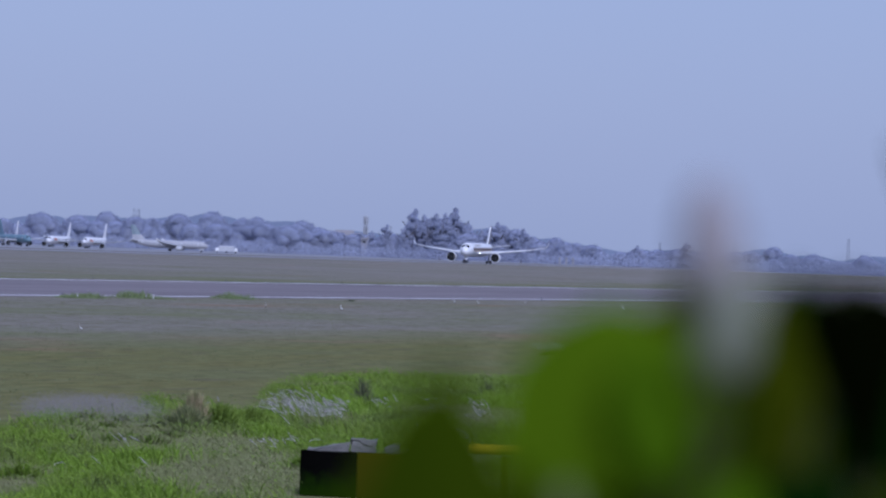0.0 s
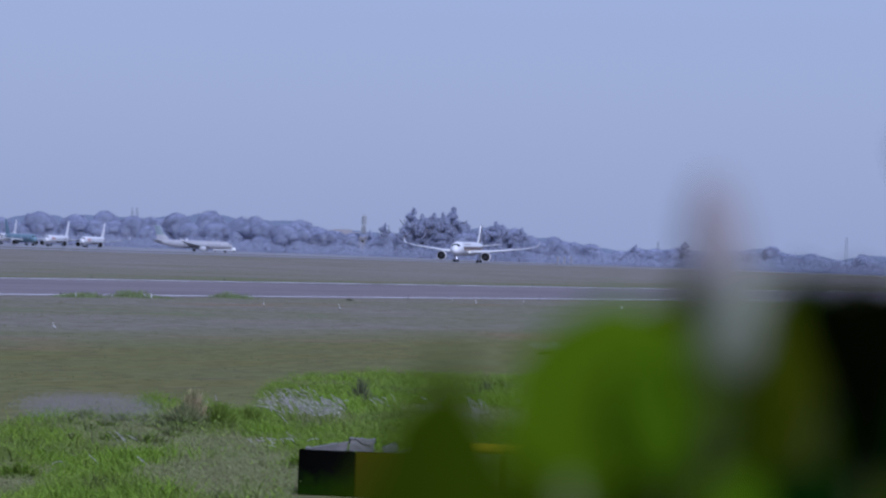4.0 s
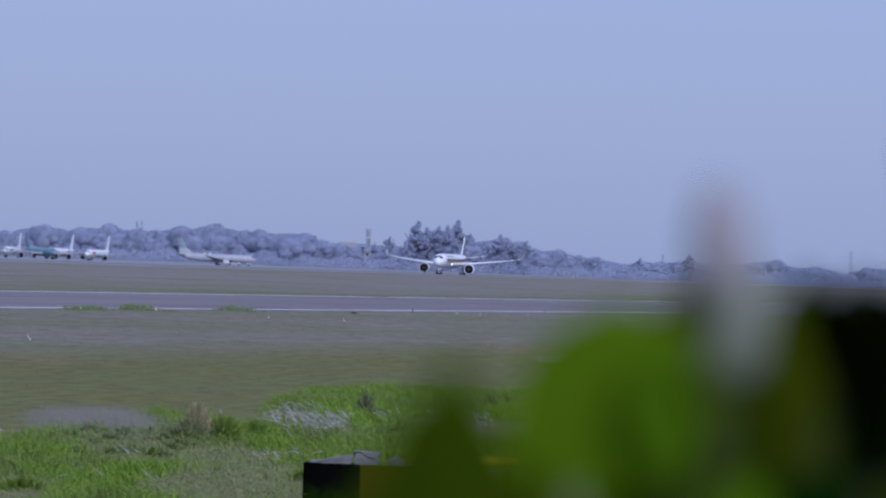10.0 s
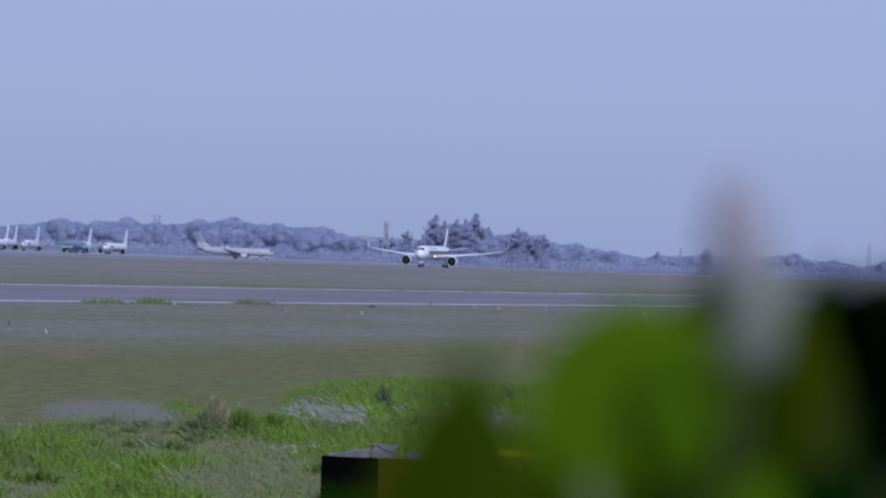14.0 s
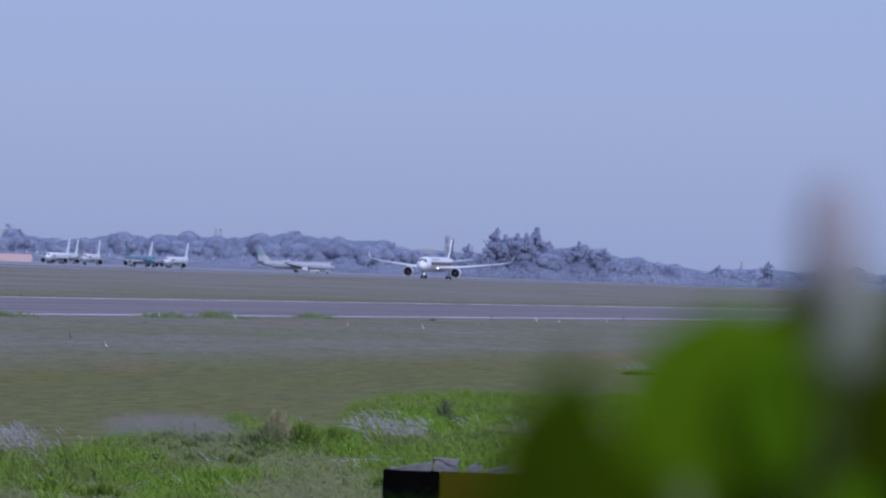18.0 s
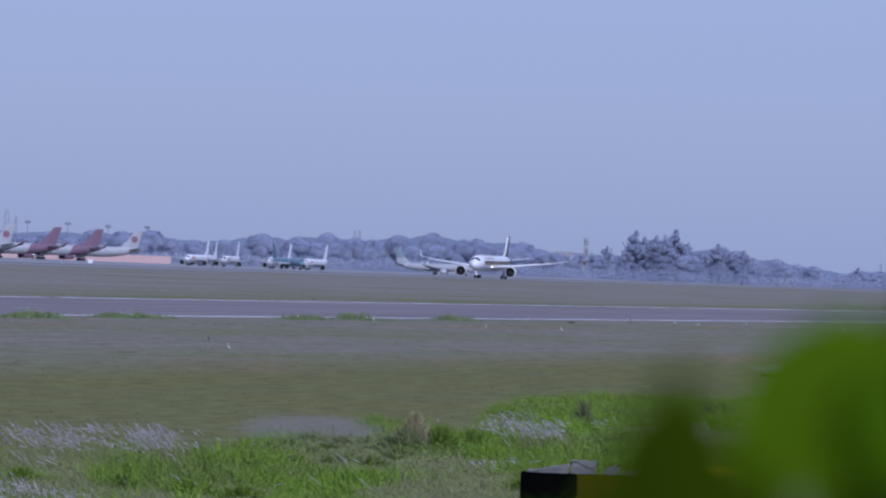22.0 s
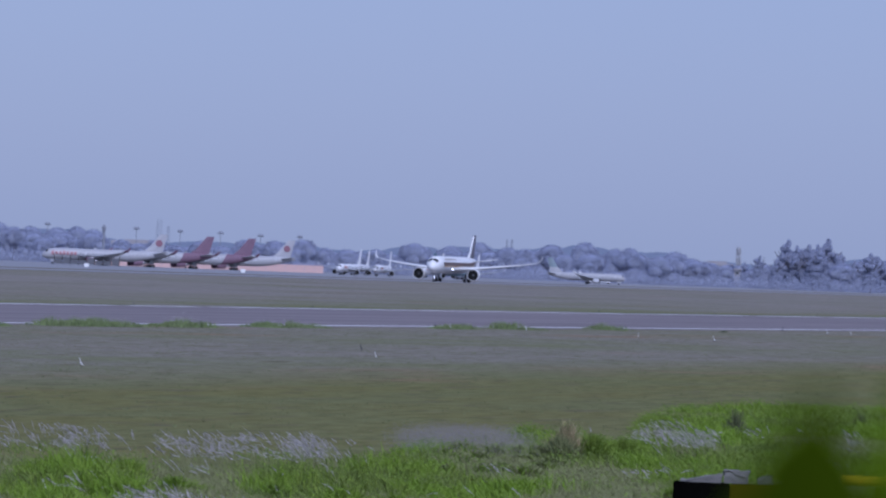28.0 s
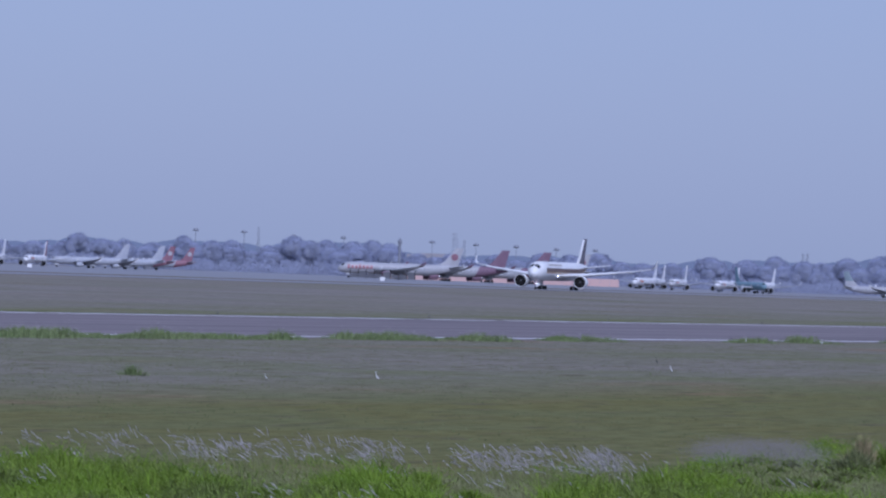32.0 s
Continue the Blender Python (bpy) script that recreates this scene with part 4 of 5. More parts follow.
x, y = dd * np.cos(az), dd * np.sin(az)
az = np.degrees(np.arctan2(y, x))
# how far the rough bank reaches, by bearing
REACH = ((8.5, 262), (13.2, 258), (14.3, 246), (14.6, 232), (14.75, 208), (14.9, 192), (15.15, 192), (15.25, 205), (15.65, 203), (15.85, 190), (16.5, 180), (16.9, 166), (17.2, 160), (19, 157), (21, 156), (23.4, 156))
# patches: bearing, distance, half width, half depth, lush (+) or dry (-)
ZONES = ((15.05, 150, 0.75, 20, -0.9), (15.9, 172, 0.55, 13, -0.35), (16.85, 134, 0.3, 7, -1.0), (18.45, 136, 0.38, 6, -1.0), (20.4, 127, 0.45, 6, -1.0), (16.1, 137, 0.42, 13, 1.0), (15.45, 194, 0.26, 9, 1.0),
         (14.15, 170, 0.6, 20, 0.7), (13.9, 218, 0.5, 12, 0.5), (13.25, 160, 0.4, 18, -0.6), (13.0, 205, 0.4, 14, -0.4), (17.3, 146, 0.5, 10, 0.5), (16.65, 152, 0.35, 10, 0.6), (19.6, 141, 0.9, 9, 0.6), (18.0, 120, 0.6, 5, -0.5), (21.6, 140, 0.9, 9, 0.3),
         (13.8, 188, 0.6, 24, 0.9), (13.7, 245, 0.6, 12, 0.35), (15.7, 158, 0.6, 9, -0.8), (15.1, 135, 0.5, 8, -0.8), (16.8, 127, 0.25, 5, -0.8), (18.45, 147, 0.5, 8, -1.6), (19.12, 127, 0.2, 4, -2.2), (17.5, 127, 0.25, 4, -0.9), (15.75, 163, 0.3, 8, -0.8), (20.2, 146, 0.3, 5, -0.8))
limit = np.interp(az, *zip(*REACH)) * (1 + 0.02 * np.sin(x * 0.37) + 0.012 * np.sin(x * 0.9)) + 9 * r.rand(N) ** 4
keep = ~((az < 14.43) & (dd < 131.8)) & (dd < limit)
x, y, az, dd = x[keep], y[keep], az[keep], dd[keep]
edge = (limit[keep] - dd) / 8
g = sample(patch_green, x, y) * 1.3 + sample(small_patch, x, y) * 0.85 - 0.09 + 0.22 * np.clip((az - 16.4) / 0.3, 0, 1) + 0.12 * np.clip((14.6 - az) / 0.3, 0, 1) + r.normal(size=len(x)) * 0.26
for a0, d0, ra, rd, s in ZONES:
    g += s * np.clip(1.5 - 1.2 * np.hypot((az - a0) / ra, (dd - d0) / rd), 0, 1)
fx, fy = np.meshgrid(np.arange(95, 345, 0.5), np.arange(22, 74, 0.4))
mound = np.array([[0.7 * noise.noise((a * 0.3, q * 0.55, 8.0)) + noise.noise((a * 0.55, q * 1.2, 5.0)) for a, q in zip(ra, rb)] for ra, rb in zip(fx, fy)])
hump = mound[np.clip(((y - 22) / 0.4).astype(int), 0, mound.shape[0] - 1), np.clip(((x - 95) / 0.5).astype(int), 0, mound.shape[1] - 1)]
hump = np.clip(hump * 2.0, -0.6, 1.0)
rear = np.clip((az - 16.6) / 0.4, 0, 1) * np.clip((dd - 132) / 8, 0, 1)
fringe = np.clip(edge, 0.35, 1)
hump = np.where((hump < -0.3) & (r.rand(len(x)) < 0.55), -0.9, hump)
wind = np.column_stack([r.normal(size=len(x)) * 0.06, 0.12 + 0.16 * r.normal(size=len(x))])
tone = sample(patch_tone, x, y) * 1.4 + r.normal(size=len(x)) * 0.16
for nm, sel, mt, hh, lb in (("green_grass", (g > 0.0) & (np.abs(tone) <= 0.16), "blade", (0.08, 0.27), "lush bright green grass on the near bank"), ("green_grass", (g > 0.0) & (tone > 0.16), "sunny_blade", (0.09, 0.31), "fresh yellow-green grass in patches on the bank"),
                            ("green_grass", (g > 0.0) & (tone < -0.16), "dark_blade", (0.05, 0.22), "deep green grass in patches on the bank"), ("dry_grass", g <= 0.0, "dry", (0.03, 0.13), "dry grey-brown grass between the green patches")):
    k = sel.sum()
    h = r.uniform(*hh, k) * (0.9 + 0.9 * hump[sel]) * (1 + 0.45 * rear[sel]) * fringe[sel] + 0.03
    blades(nm, np.column_stack([x[sel], y[sel]]), h, r.uniform(0.012, 0.034, k) * (1.0 if nm == "green_grass" else 0.65), wind[sel] * (0.6 + r.rand(k, 1)) + r.normal(size=(k, 2)) * 0.38 * h[:, None], M[mt], r, lb, "grass")
# leafy weeds that fill the grass in humps
pick = r.rand(len(x)) < np.clip(0.28 + 0.4 * hump + 0.35 * g, 0.06, 0.6) * np.where(g > 0.05, 1.0, 0.5)
xs, ys = x[pick], y[pick]
k = len(xs)
c3 = np.column_stack([xs + r.normal(size=k) * 0.1, ys + r.normal(size=k) * 0.1, r.uniform(0.03, 0.27, k) * (0.8 + 1.1 * hump[pick]) * (1 + 0.45 * rear[pick]) * fringe[pick]])
tagged(new("weeds", scatter("weeds", c3, np.tile([-0.6, -0.2, 0.9], (k, 1)), r.uniform(0.011, 0.030, k), M["weed"], r)), "leafy green weeds matted through the grass", "weeds", kind="stuff")


def plumes(az, d, wide, deep, n, h=1.25):
    """Feathery seed heads on thin stalks, bowed by the wind."""
    p = at(az, d)
    u, v = np.array((-math.sin(radians(az)), math.cos(radians(az)))), np.array((math.cos(radians(az)), math.sin(radians(az))))
    bunch = r.uniform(-1, 1, (max(3, n // 18), 1))[r.randint(0, max(3, n // 18), n)]
    xy = np.array(p[:2]) + (bunch * wide + 0.10 * r.normal(size=(n, 1))) * u + r.uniform(-1, 1, (n, 1)) * deep * v
    n = int(n * 0.32)
    xy, hh = xy[:n], h * r.uniform(0.40, 0.92, n)
    return xy, hh, u


PLUMES_CREST = [(22.6, 152, 1.2, 3, 90, 0.9), (22.0, 152, 1.0, 3, 60, 0.9), (21.49, 152, 0.35, 2, 90, 0.95), (21.2, 153, 0.5, 2, 40, 1.05), (20.66, 154, 0.8, 2, 330, 0.82), (20.0, 154, 0.8, 2, 160, 1.0), (19.3, 154, 0.85, 2, 330, 0.95), (18.36, 153, 0.6, 2, 330, 0.85), (17.66, 153, 1.25, 2, 850, 0.92)]
PLUMES_LOW = [(17.05, 153, 0.4, 3, 30, 0.9), (18.48, 122, 0.75, 3, 360, 0.6), (18.0, 121, 0.4, 2, 90, 0.55), (20.6, 122, 1.2, 3, 120, 0.5), (14.27, 180, 0.95, 3, 620, 0.82), (12.81, 183, 0.4, 2, 90, 0.8), (16.0, 140, 2.0, 12, 14, 0.6), (14.2, 155, 2, 10, 14, 0.7), (12.26, 333, 0.6, 2, 260, 0.5), (18.0, 135, 5, 9, 30, 0.6)]
PL = []
for k in range(30):
    az = r.uniform(12.2, 23.0)
    PL.append(plumes(az, r.uniform(134, 0.97 * np.interp(az, *zip(*REACH))) if az < 16.5 else r.uniform(119, 154), r.uniform(0.1, 0.4), r.uniform(0.5, 2.0), r.randint(8, 40), r.uniform(0.36, 0.55)))
for az, d, wide, deep, n, h in PLUMES_CREST + PLUMES_LOW:
    PL.append(plumes(az, d, wide, deep, n, h))
xy, hh = np.concatenate([p[0] for p in PL]), np.concatenate([p[1] for p in PL])
n = len(xy)
left = np.array((-0.28, 0.96))
bow = left * (0.05 + 0.5 * r.rand(n, 1))
blades("plume_stalks", xy, hh, np.full(n, 0.012), bow, M["dry"], r, "thin stalks of plume grass", "grass")
heads, hf = [], []
for i in range(n):
    top = np.array((*(xy[i] + bow[i]), hh[i] * 0.97))
    reach, rise, droop = r.uniform(0.05, 0.28), r.uniform(0.06, 0.28), r.uniform(0.0, 0.12)
    for k in range(26):
        f = k / 26
        # the head arches over and hangs at its tip
        c = top + np.array((*(left * reach * f), rise * f - droop * f * f))
        axis = np.array((*(left * reach), rise - 2 * droop * f))
        w = 0.0080 * math.sin(math.pi * (0.12 + 0.8 * f)) + 0.002
        o = r.normal(size=(3, 3)) * w
        j = len(heads)
        heads += [c + o[0], c + o[1] * 0.5 + axis * 0.13, c + o[2] - axis * 0.10]
        hf.append((j, j + 1, j + 2))
tagged(new("grass_plumes", raw("grass_plumes", np.array(heads), np.array(hf), M["plume"])), "pale feathery grass plumes bowed by the wind", "plume grass", kind="stuff")



def clump(az, d, wide, h, n, mats, label):
    """A fan of upright blades and leaves."""
    p = at(az, d)
    ob = thing("grass_clump", label, "grass clump", pose(*p), "grass clumps on the near bank")
    q = np.random.RandomState(int(az * 101))
    for mt, share in mats:
        k = int(n * share)
        rad = wide * np.abs(q.normal(size=k)) * 0.45
        an = q.uniform(0, math.tau, k)
        xy = np.column_stack([np.cos(an) * rad * 0.8, np.sin(an) * rad])
        hh = h * q.uniform(0.45, 1.05, k) * np.exp(-0.5 * (rad / wide / 0.6) ** 2)
        leaves = blades("tuft", xy, hh, q.uniform(0.014, 0.04, k), xy * 0.45 + q.normal(size=(k, 2)) * 0.12, M[mt], q, "", "")
        leaves.parent = ob
        m = int(k * 0.35)
        c3 = np.column_stack([xy[:m] * 1.1, hh[:m] * q.uniform(0.3, 0.95, m)])
        part("foliage", scatter("foliage", c3, np.tile([-0.7, -0.2, 0.7], (m, 1)), q.uniform(0.012, 0.035, m), M[mt], q), None, ob)
    return ob


clump(15.38, 173, 0.7, 0.7, 1100, (("shrub", 0.7), ("dull_tuft", 0.3)), "grey-green bushy clump of coarse grass")
clump(15.31, 174, 0.6, 1.1, 900, (("straw", 0.55), ("shrub", 0.45)), "tall straw-topped clump of coarse grass")
clump(15.08, 174, 0.8, 0.75, 1500, (("weed", 0.6), ("blade", 0.4)), "leafy green clump of coarse grass")
clump(14.83, 175, 0.7, 0.65, 1200, (("weed", 0.6), ("blade", 0.4)), "green leafy clump of coarse grass")
for k in range(16):
    clump(15.45 + 0.06 * k + 0.05 * math.sin(k * 2.3), 168 + 10 * math.sin(k * 1.7), 0.75 + 0.25 * math.sin(k * 3.1), 0.28 + 0.08 * math.sin(k * 2.7), 420, (("shrub", 0.5), ("sunny_blade", 0.3), ("dry", 0.2)), "low olive-green scrubby clump")
clump(13.89, 207, 0.45, 0.95, 320, (("dull_tuft", 0.8), ("shrub", 0.2)), "dark green spiky grass tuft")
clump(12.84, 221, 0.4, 0.7, 200, (("dull_tuft", 1.0),), "dark green spiky grass tuft")
clump(16.55, 145, 0.9, 0.36, 450, (("sunny_blade", 0.6), ("shrub", 0.4)), "bright green weedy clump")
for az, d, wide, h, tone in ((18.6, 139, 0.8, 0.85, "weed"), (19.0, 136, 0.9, 0.8, "blade"), (19.7, 141, 1.1, 1.0, "weed"), (20.3, 137, 0.9, 0.8, "blade"), (20.8, 141, 1.0, 0.95, "weed"), (21.5, 139, 0.9, 0.85, "blade"), (17.75, 138, 0.7, 0.8, "weed"),
                             (17.2, 136, 0.9, 0.85, "blade"), (16.75, 134, 0.8, 0.8, "blade"), (22.2, 138, 0.9, 0.8, "weed"), (19.0, 147, 0.6, 1.0, "blade"), (14.35, 146, 0.7, 0.7, "weed")):
    clump(az, d, wide * 1.2, h * 0.48, 460, ((tone, 0.4), ("sunny_blade", 0.6)), "bright green leafy grass clump")
for k in range(5):
    clump(12.12 + 0.06 * k, 328 + 3 * (k % 2), 0.5, 0.16, 300, (("blade", 1.0),), "low green clump below a patch of plume grass")
clump(14.02, 618, 0.45, 0.18, 220, (("dull_tuft", 1.0),), "small dark tuft beside the runway")
clump(21.50, 283, 0.8, 0.5, 240, (("tuft", 1.0),), "low bright green clump on the open field")
# a lilac haze of fine seed heads over dry grass
drift = np.array(((16.45, 181, 0.16, 4.0), (16.2, 184, 0.15, 3.0), (15.95, 182, 0.14, 4.5), (15.75, 178, 0.12, 3.0), (16.62, 177, 0.10, 2.5)))
k = 26000
which = drift[r.choice(5, k, p=(0.3, 0.25, 0.25, 0.12, 0.08))]
sa, sd = np.radians(which[:, 0] + which[:, 2] * r.normal(size=k)), which[:, 1] + which[:, 3] * r.normal(size=k)
c3 = np.column_stack([sd * np.cos(sa), sd * np.sin(sa), r.uniform(0.1, 0.55, k)])
tagged(new("seed_grass", scatter("seed_grass", c3, np.tile([-1.0, -0.3, 0.6], (k, 1)), r.uniform(0.005, 0.012, k), M["haze_seed"], r)), "low dry grass hazy with lilac seed heads", "grass", kind="stuff")

# tufts along the runway's near edge
TUFTS = ((22.15, 1.3), (21.9, 1.5), (21.6, 1.3), (21.45, 0.7), (20.95, 1.2), (20.6, 1.3), (20.3, 0.8), (19.5, 1.1), (19.3, 0.9), (18.75, 1.2), (18.6, 0.8), (17.9, 0.6), (17.65, 0.6), (16.34, 0.9), (15.84, 0.6), (14.98, 0.5), (22.6, 1.4), (23.0, 1.2))
pts, tall = [], []
for az, wide in TUFTS:
    k = int(900 * wide)
    d = (RW0 - 5) / math.sin(radians(az))
    q = at(az, d)
    for sub in range(5):
        ox, oy, hh = r.normal() * wide * 2.2, r.normal() * 0.8, r.uniform(0.05, 0.75)
        g1, g2 = r.normal(size=k // 5), r.normal(size=k // 5)
        pts.append(np.column_stack([q.x + ox + g1 * wide * 1.2, q.y + oy + g2 * 0.8]))
        tall.append(hh * np.exp(-0.35 * (g1 ** 2 + g2 ** 2)) * r.uniform(0.7, 1.1, k // 5) + 0.05)
pts, tall = np.concatenate(pts), np.concatenate(tall)
n = len(pts)
blades("runway_edge_grass", pts, tall, r.uniform(0.03, 0.07, n), r.normal(size=(n, 2)) * 0.15, M["tuft"], r, "pale green tufts along the runway edge", "grass")

# fine pale seed heads over those tufts
pick = r.rand(n) < np.where(tall > 0.35, 0.22, 0.02)
c3 = np.column_stack([pts[pick] + r.normal(size=(pick.sum(), 2)) * 0.25, tall[pick] * r.uniform(0.9, 1.5, pick.sum())])
tagged(new("seed_heads", scatter("seed_heads", c3, np.tile([-1.0, -0.3, 0.6], (len(c3), 1)), r.uniform(0.012, 0.035, len(c3)), M["plume"], r)), "pale seed heads over the tufts at the runway edge", "grass", kind="stuff")

# low rosettes of weeds scattered over the mown field
n = 36000
az, y = np.radians(r.uniform(8.8, 23.3, n)), 56 + 98 * r.rand(n)
x = y / np.tan(az)
hub = r.randint(0, 3600, n)
hx, hy, hr = x[hub], y[hub], 0.8 + 1.6 * r.rand(3600)[hub]
c3 = np.column_stack([hx + r.normal(size=n) * hr, hy + r.normal(size=n) * hr, r.uniform(0.005, 0.05, n)])
tagged(new("field_weeds", scatter("field_weeds", c3, np.tile([-0.5, -0.1, 1.0], (n, 1)), r.uniform(0.012, 0.04, n), M["stubble"], r)), "low weeds dotted over the mown field", "weeds", kind="stuff")

# ---- painted barrier on the bank ----
def mossy_paint():
    """Black paint with a ragged growth of moss on its lower half."""
    m = M["black"]
    n, l = m.node_tree.nodes, m.node_tree.links
    b = n["Principled BSDF"]
    co, sep, rag = n.new("ShaderNodeTexCoord"), n.new("ShaderNodeSeparateXYZ"), n.new("ShaderNodeTexNoise")
    l.new(co.outputs["Object"], sep.inputs[0])
    rag.inputs["Scale"].default_value = 5.0
    l.new(co.outputs["Object"], rag.inputs["Vector"])
    up, rng, mix = n.new("ShaderNodeMath"), n.new("ShaderNodeMapRange"), n.new("ShaderNodeMix")
    up.operation, up.inputs[1].default_value = "MULTIPLY_ADD", 0.5
    l.new(rag.outputs[0], up.inputs[0])
    l.new(sep.outputs["Z"], up.inputs[2])
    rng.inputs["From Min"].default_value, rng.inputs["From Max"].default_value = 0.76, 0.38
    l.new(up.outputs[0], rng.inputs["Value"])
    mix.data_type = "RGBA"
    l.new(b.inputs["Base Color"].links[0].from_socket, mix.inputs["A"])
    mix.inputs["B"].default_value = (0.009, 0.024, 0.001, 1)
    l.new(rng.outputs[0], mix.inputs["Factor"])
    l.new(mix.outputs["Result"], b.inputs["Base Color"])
    return m


bar_az, bar_d = 14.40, 131.0
face = Matrix.Translation(at(bar_az, bar_d)) @ Matrix.Rotation(radians(bar_az - 90), 4, "Z")
barrier = thing("concrete_barrier", "black and yellow painted concrete barrier with rubble on top", "barrier", face)
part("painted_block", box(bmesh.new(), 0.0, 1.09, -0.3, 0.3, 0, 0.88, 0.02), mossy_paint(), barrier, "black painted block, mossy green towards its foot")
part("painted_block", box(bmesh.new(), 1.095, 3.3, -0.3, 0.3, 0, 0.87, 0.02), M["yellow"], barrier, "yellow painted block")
rail = thing("guard_rail", "yellow pipe guard rail on short posts", "rail", face)
part("pipe", rod(bmesh.new(), (3.25, -0.2, 1.03), (7.5, -0.2, 1.03), 0.095, None, 14), M["rail_yellow"], rail)
for xx in (3.95, 5.9):
    part("post", rod(bmesh.new(), (xx, -0.2, 0), (xx, -0.2, 0.9), 0.06, None, 10), M["yellow"], rail)
# a leaning slab, a squared block and two smaller broken lumps: place, width, height at either end, depth
for k, (xx, w, h0, h1, dp) in enumerate(((0.22, 0.70, 0.04, 0.18, 0.36), (0.97, 0.47, 0.25, 0.23, 0.34), (1.64, 0.27, 0.09, 0.20, 0.22), (2.00, 0.38, 0.07, 0.13, 0.3), (0.12, 0.14, 0.04, 0.03, 0.14))):
    bm = box(bmesh.new(), 0, w, -dp / 2, dp / 2, 0, 1.0)
    bmesh.ops.subdivide_edges(bm, edges=bm.edges[:], cuts=3, use_grid_fill=True)
    for v in bm.verts:
        f = v.co.x / w
        chip = noise.noise(v.co * 6.0 + Vector((k * 7.3, 0, 0)))
        top = v.co.z
        v.co.z *= h0 + (h1 - h0) * f + 0.06 * chip
        v.co.x += 0.04 * top * math.sin(k * 2.0 + 1.0) + 0.06 * top * chip
        v.co.y += 0.06 * top * chip
    ob = new("stone", mesh_of("stone", bm, M["stone"]))
    ob.matrix_world = face @ Matrix.Translation((xx, 0, 0.88 if xx + w < 1.09 else 0.882))
    tagged(ob, "broken grey concrete lump lying on the barrier", "stone", "rubble on the barrier")


# ---- plant close to the lens ----
def leaf_bm(length, width, curl, seed, pointed=False):
    bm = bmesh.new()
    q = random.Random(seed)
    rows = []
    for i in range(13):
        f = i / 12
        w = width / 2 * math.sin(math.pi * f ** 1.1) ** 0.6 * (1 + 0.06 * q.uniform(-1, 1)) + 0.0005
        if pointed:
            w = width / 2 * min(1.0, 5 * f) ** 0.5 * (1 - f) ** 0.9 + 0.0005
        rows.append([bm.verts.new((g * w, curl * (f * f) * length + abs(g) * w * 0.25, f * length)) for g in (-1, -0.6, -0.25, 0, 0.25, 0.6, 1)])
    for a, b in zip(rows, rows[1:]):
        for i in range(6):
            bm.faces.new((a[i], a[i + 1], b[i + 1], b[i]))
    return bm


plant = thing("leafy_plant", "tall plant with broad green leaves and a pale flower spike", "plant", pose(*at(11.3, 2.6), 0, 0, 11.3 - 90))
inv = plant.matrix_world.inverted()


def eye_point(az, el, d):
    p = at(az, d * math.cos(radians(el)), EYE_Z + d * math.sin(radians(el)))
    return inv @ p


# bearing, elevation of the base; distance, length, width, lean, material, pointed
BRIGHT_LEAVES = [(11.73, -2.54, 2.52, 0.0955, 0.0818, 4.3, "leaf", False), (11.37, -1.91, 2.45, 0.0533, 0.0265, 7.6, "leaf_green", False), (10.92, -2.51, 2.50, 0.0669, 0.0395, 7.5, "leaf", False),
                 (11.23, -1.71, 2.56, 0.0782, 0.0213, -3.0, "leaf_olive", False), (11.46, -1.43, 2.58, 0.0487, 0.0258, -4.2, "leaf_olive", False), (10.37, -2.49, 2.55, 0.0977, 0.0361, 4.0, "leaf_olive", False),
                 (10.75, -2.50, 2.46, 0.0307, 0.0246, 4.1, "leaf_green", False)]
# the deep and black ones stand for shade inside the plant
DARK_LEAVES = [(10.67, -2.17, 2.50, 0.0562, 0.0146, 1.1, "leaf_dark", False), (10.04, -2.33, 2.57, 0.1034, 0.0321, 8.7, "leaf_shade", False), (9.75, -2.51, 2.63, 0.1029, 0.0700, 2.1, "leaf_shade", False),
               (9.84, -0.08, 2.46, 0.0800, 0.0553, -174.9, "leaf_black_shade", True), (9.87, -1.90, 2.60, 0.0715, 0.0389, 3.9, "leaf_black_shade", False), (9.49, -1.74, 2.60, 0.0628, 0.0368, 4.1, "leaf_black_shade", False),
               (9.04, -2.29, 2.55, 0.0937, 0.0361, 6.7, "leaf_shade", False), (10.23, -2.48, 2.46, 0.0328, 0.0389, 2.1, "leaf_shade", False), (9.28, -2.45, 2.45, 0.0290, 0.0285, 12.2, "leaf_dark", False),
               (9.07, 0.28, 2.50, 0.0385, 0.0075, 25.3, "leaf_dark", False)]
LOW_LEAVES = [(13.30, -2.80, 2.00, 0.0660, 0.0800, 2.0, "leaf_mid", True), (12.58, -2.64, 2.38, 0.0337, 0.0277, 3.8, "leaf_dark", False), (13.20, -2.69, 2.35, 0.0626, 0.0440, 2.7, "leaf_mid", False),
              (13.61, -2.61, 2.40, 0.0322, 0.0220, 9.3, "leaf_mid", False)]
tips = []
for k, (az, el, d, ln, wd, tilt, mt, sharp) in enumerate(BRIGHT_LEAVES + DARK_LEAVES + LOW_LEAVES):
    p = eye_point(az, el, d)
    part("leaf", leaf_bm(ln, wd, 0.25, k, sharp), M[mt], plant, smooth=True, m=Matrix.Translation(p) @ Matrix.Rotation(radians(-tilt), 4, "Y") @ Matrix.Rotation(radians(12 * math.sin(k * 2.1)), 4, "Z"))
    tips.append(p)
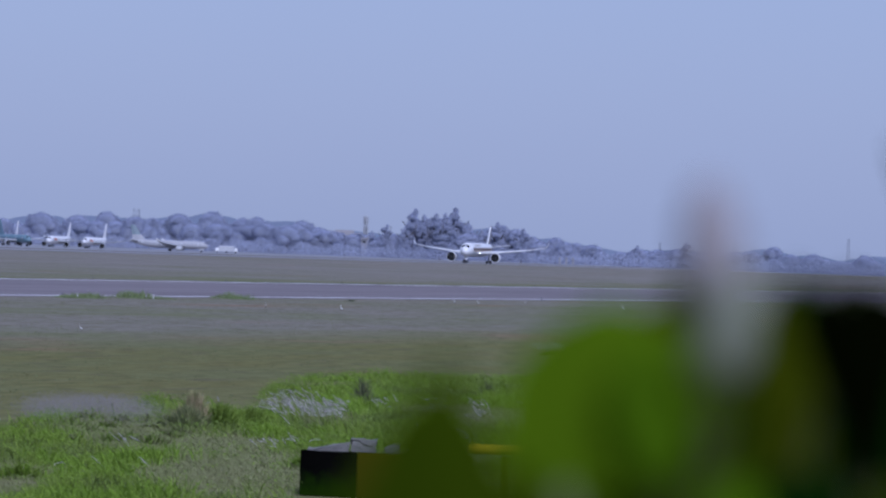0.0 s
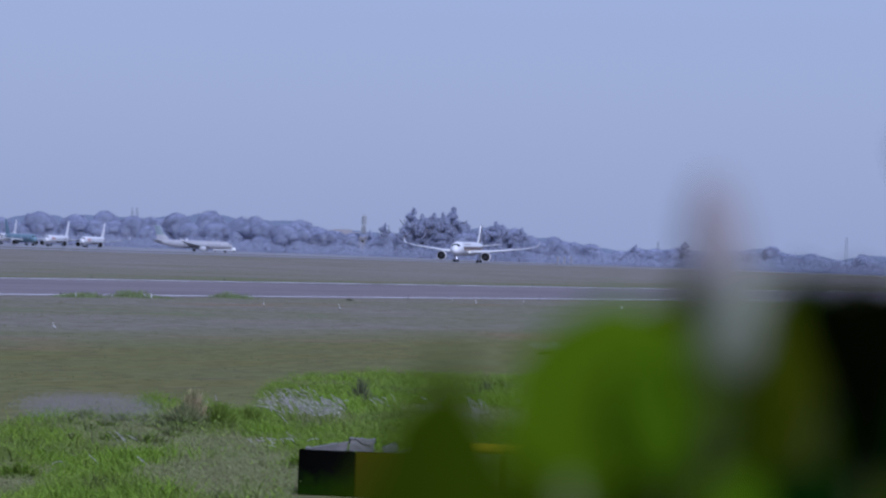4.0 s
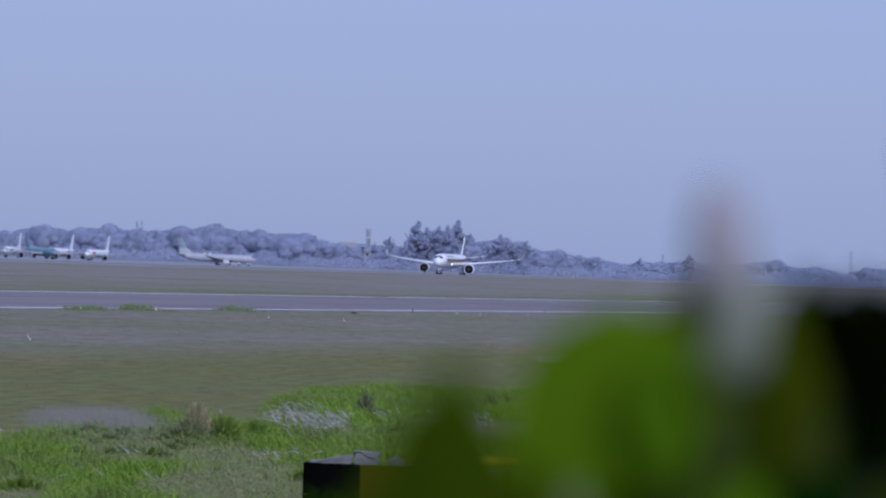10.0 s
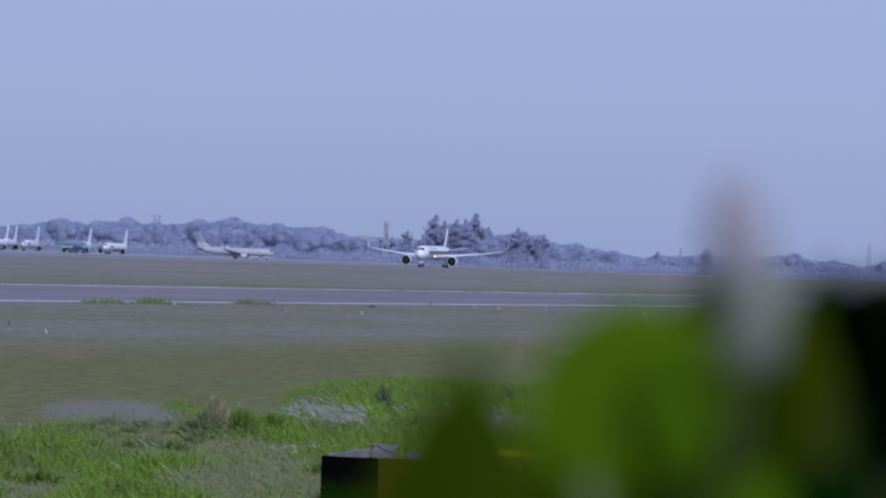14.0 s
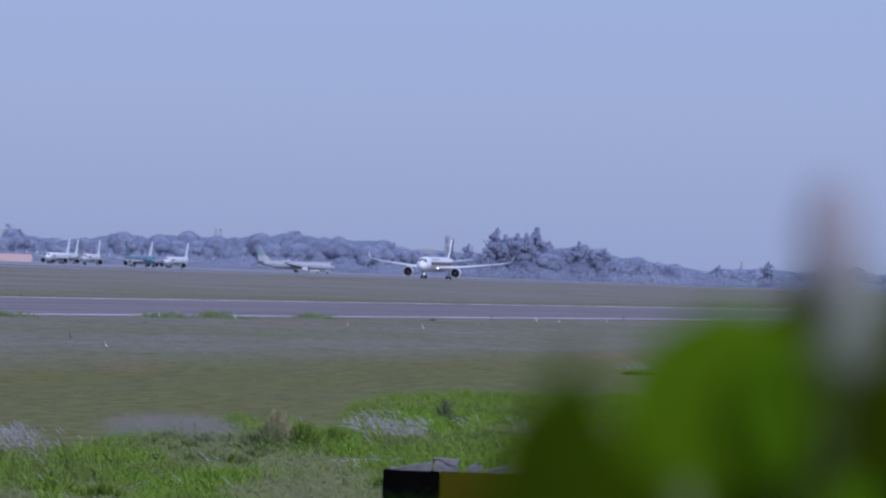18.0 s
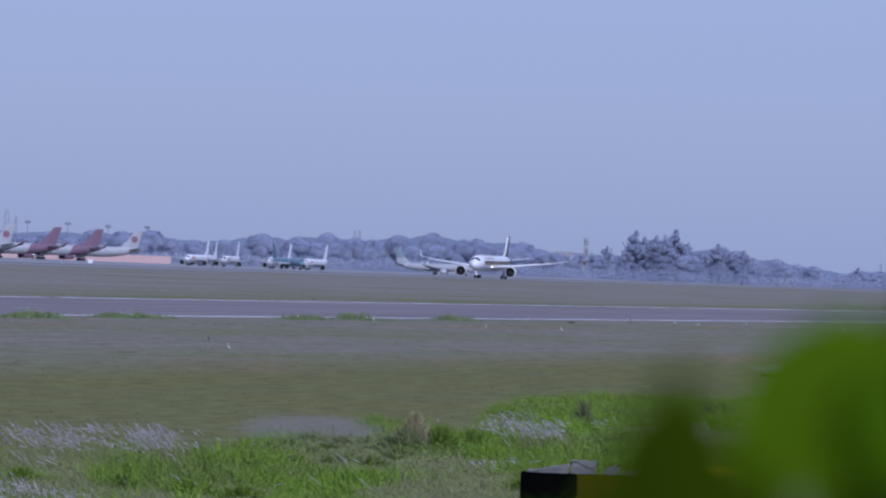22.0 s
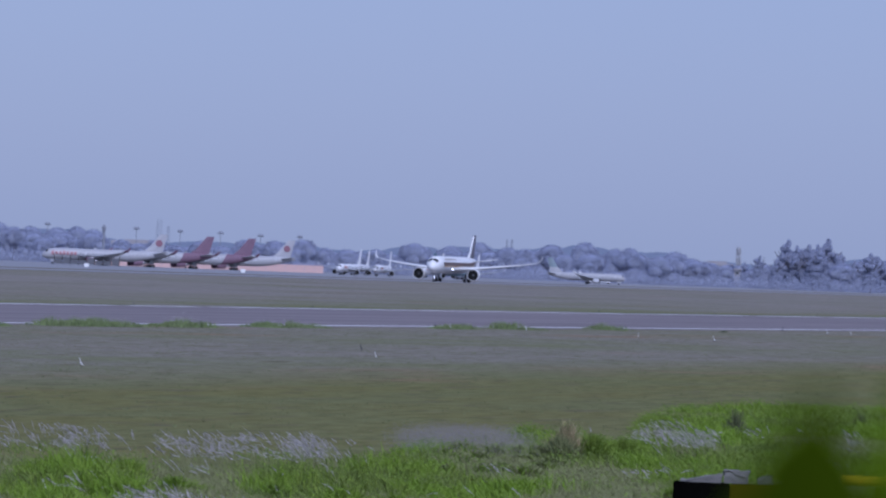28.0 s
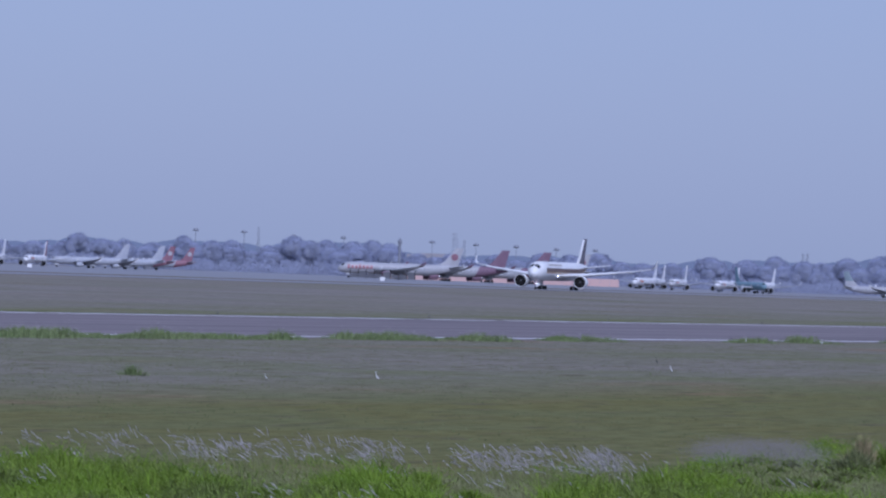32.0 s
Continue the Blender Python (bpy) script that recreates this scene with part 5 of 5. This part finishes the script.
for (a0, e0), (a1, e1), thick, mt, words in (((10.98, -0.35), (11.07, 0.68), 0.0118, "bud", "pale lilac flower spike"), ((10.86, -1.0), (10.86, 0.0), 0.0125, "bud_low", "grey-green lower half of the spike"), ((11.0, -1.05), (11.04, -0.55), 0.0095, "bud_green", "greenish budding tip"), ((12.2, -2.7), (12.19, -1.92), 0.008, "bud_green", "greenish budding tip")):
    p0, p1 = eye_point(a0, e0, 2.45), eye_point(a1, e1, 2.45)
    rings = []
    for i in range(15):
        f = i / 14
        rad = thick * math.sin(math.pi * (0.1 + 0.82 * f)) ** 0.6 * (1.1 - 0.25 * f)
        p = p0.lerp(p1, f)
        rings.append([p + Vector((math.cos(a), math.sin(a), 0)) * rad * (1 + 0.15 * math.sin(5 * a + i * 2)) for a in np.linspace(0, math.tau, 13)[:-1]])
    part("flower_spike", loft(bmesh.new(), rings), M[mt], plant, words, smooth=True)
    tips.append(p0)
crown_z = EYE_Z - 0.3
part("stem", rod(bmesh.new(), (0, 0, -0.05), (0, 0, crown_z), 0.02, 0.008, 10), M["stem"], plant)
for p in tips:
    part("stalk", rod(bmesh.new(), (0, 0, crown_z - 0.02), p, 0.004, 0.002, 6), M["stem"], plant)


# ---- birds ----
def bird(az, d, white=True, turn=0.0, s=1.0):
    ob = thing("egret" if white else "blackbird", "small white egret standing in the grass" if white else "small black bird standing in the grass", "bird", pose(*at(az, d), 0, 0, turn), "birds on the field")
    fe = M["feather"] if white else M["black_feather"]
    ring = [[Vector((x * s, r0 * s * math.cos(a), (z + r0 * 0.9 * math.sin(a)) * s)) for a in np.linspace(0, math.tau, 11)[:-1]] for x, z, r0 in ((-0.15, 0.19, 0.008), (-0.10, 0.23, 0.038), (0, 0.31, 0.062), (0.08, 0.385, 0.045), (0.11, 0.43, 0.022))]
    part("body", loft(bmesh.new(), ring), fe, ob, smooth=True)
    bm = rod(bmesh.new(), (0.10 * s, 0, 0.42 * s), (0.075 * s, 0, 0.53 * s), 0.022 * s, 0.016 * s)
    rod(bm, (0.075 * s, 0, 0.52 * s), (0.12 * s, 0, 0.64 * s), 0.017 * s, 0.015 * s)
    part("neck", bm, fe, ob)
    bm = bmesh.new()
    bmesh.ops.create_uvsphere(bm, u_segments=10, v_segments=7, radius=0.032 * s, matrix=Matrix.Translation((0.135 * s, 0, 0.65 * s)))
    part("head", bm, fe, ob, smooth=True)
    part("beak", rod(bmesh.new(), (0.16 * s, 0, 0.65 * s), (0.24 * s, 0, 0.635 * s), 0.012 * s, 0.002 * s), M["beak"], ob)
    for yy in (-0.03, 0.03):
        part("leg", rod(bmesh.new(), (0.01 * s, yy * s, 0), (0.0, yy * s, 0.26 * s), 0.008 * s), M["black_feather"], ob)
    return ob


bird_walk = bird(16.35, 350, turn=110, s=0.6)
for az, d, tn, sc in ((19.43, 289, 90, 0.66), (20.37, 282, 100, 0.42), (13.15, 634, 60, 0.8), (11.72, 620, 80, 0.8), (15.69, 545, 30, 0.8), (14.1, 517, 120, 0.7), (12.95, 634, 60, 0.6), (12.55, 655, 200, 0.6), (14.74, 522, 200, 0.6), (16.33, 546, 40, 0.6)):
    bird(az, d, True, tn, sc)
bird(17.075, 380, False, 70, 0.7)


# ---- movement ----
def motions():
    # the airliner's nose along the far runway
    run = ((0, 3077.0), (1, 3073.2), (2, 3069.0), (3, 3064.8), (5.5, 3054.0), (7, 3045.0), (8, 3037.3), (9, 3028.0), (10, 3017.0), (11, 3003.6), (12, 2987.5), (13, 2968.0), (14, 2947.0), (14.5, 2935.5), (16.5, 2883.5),
           (17, 2869.0), (18, 2839.0), (19, 2806.5), (20, 2771.0), (21, 2733.5), (22, 2694.0), (23, 2652.0), (24, 2608.5), (25, 2564.0), (25.5, 2540.5), (27.5, 2439.0), (28, 2412.0), (29, 2357.0), (30, 2300.0), (31, 2241.0), (32, 2180.5))
    walk(takeoff_plane, [(t, pose(x, 715, 0.03, 0, 0, 182)) for t, x in run])
    walk(green_jet, [(t, heading(az, 3380, -86, 0.03)) for t, az in ((0, 15.243), (3, 15.07), (6, 14.945), (8, 14.88), (9, 14.868), (32, 14.868))])
    walk(teal_jet, [(t, heading(az, 3290, -23, 0.03)) for t, az in ((0, 16.75), (9, 16.58), (13, 16.475), (19, 16.356), (23, 16.289), (32, 16.184))])
    # the plant nods, moved to fit the camera's view: sideways and upwards, in millimetres
    sway = ((0, 1.5, 0.0), (5.5, 1.0, 2.0), (7.5, 1.5, 3.0), (10, 0.8, 4.0), (12.5, -1.2, 2.2), (14.5, -1.3, 5.0), (16.5, -1.7, 5.8), (17.5, -4.0, 6.5), (19, 4.0, 10.0), (20, 6.5, 9.5), (22.5, 11.0, 4.0), (25, 6.0, -2.0), (27.5, 5.0, 0.0), (32, 3.0, 0.0))
    root, side = at(11.3, 2.6), Vector((math.sin(radians(11.3)), -math.cos(radians(11.3)), 0))
    walk(plant, [(t, pose(*(root + side * (dx / 1000) + Vector((0, 0, dz / 1000))), 0, 0, 11.3 - 90)) for t, dx, dz in sway])
    walk(bird_walk, [(t, pose(*at(az, 349), 0, 0, 110)) for t, az in ((0, 16.29), (4, 16.5), (6, 16.71), (9, 16.75), (13, 16.755), (19, 16.775), (23, 16.93), (32, 16.95))])


motions()
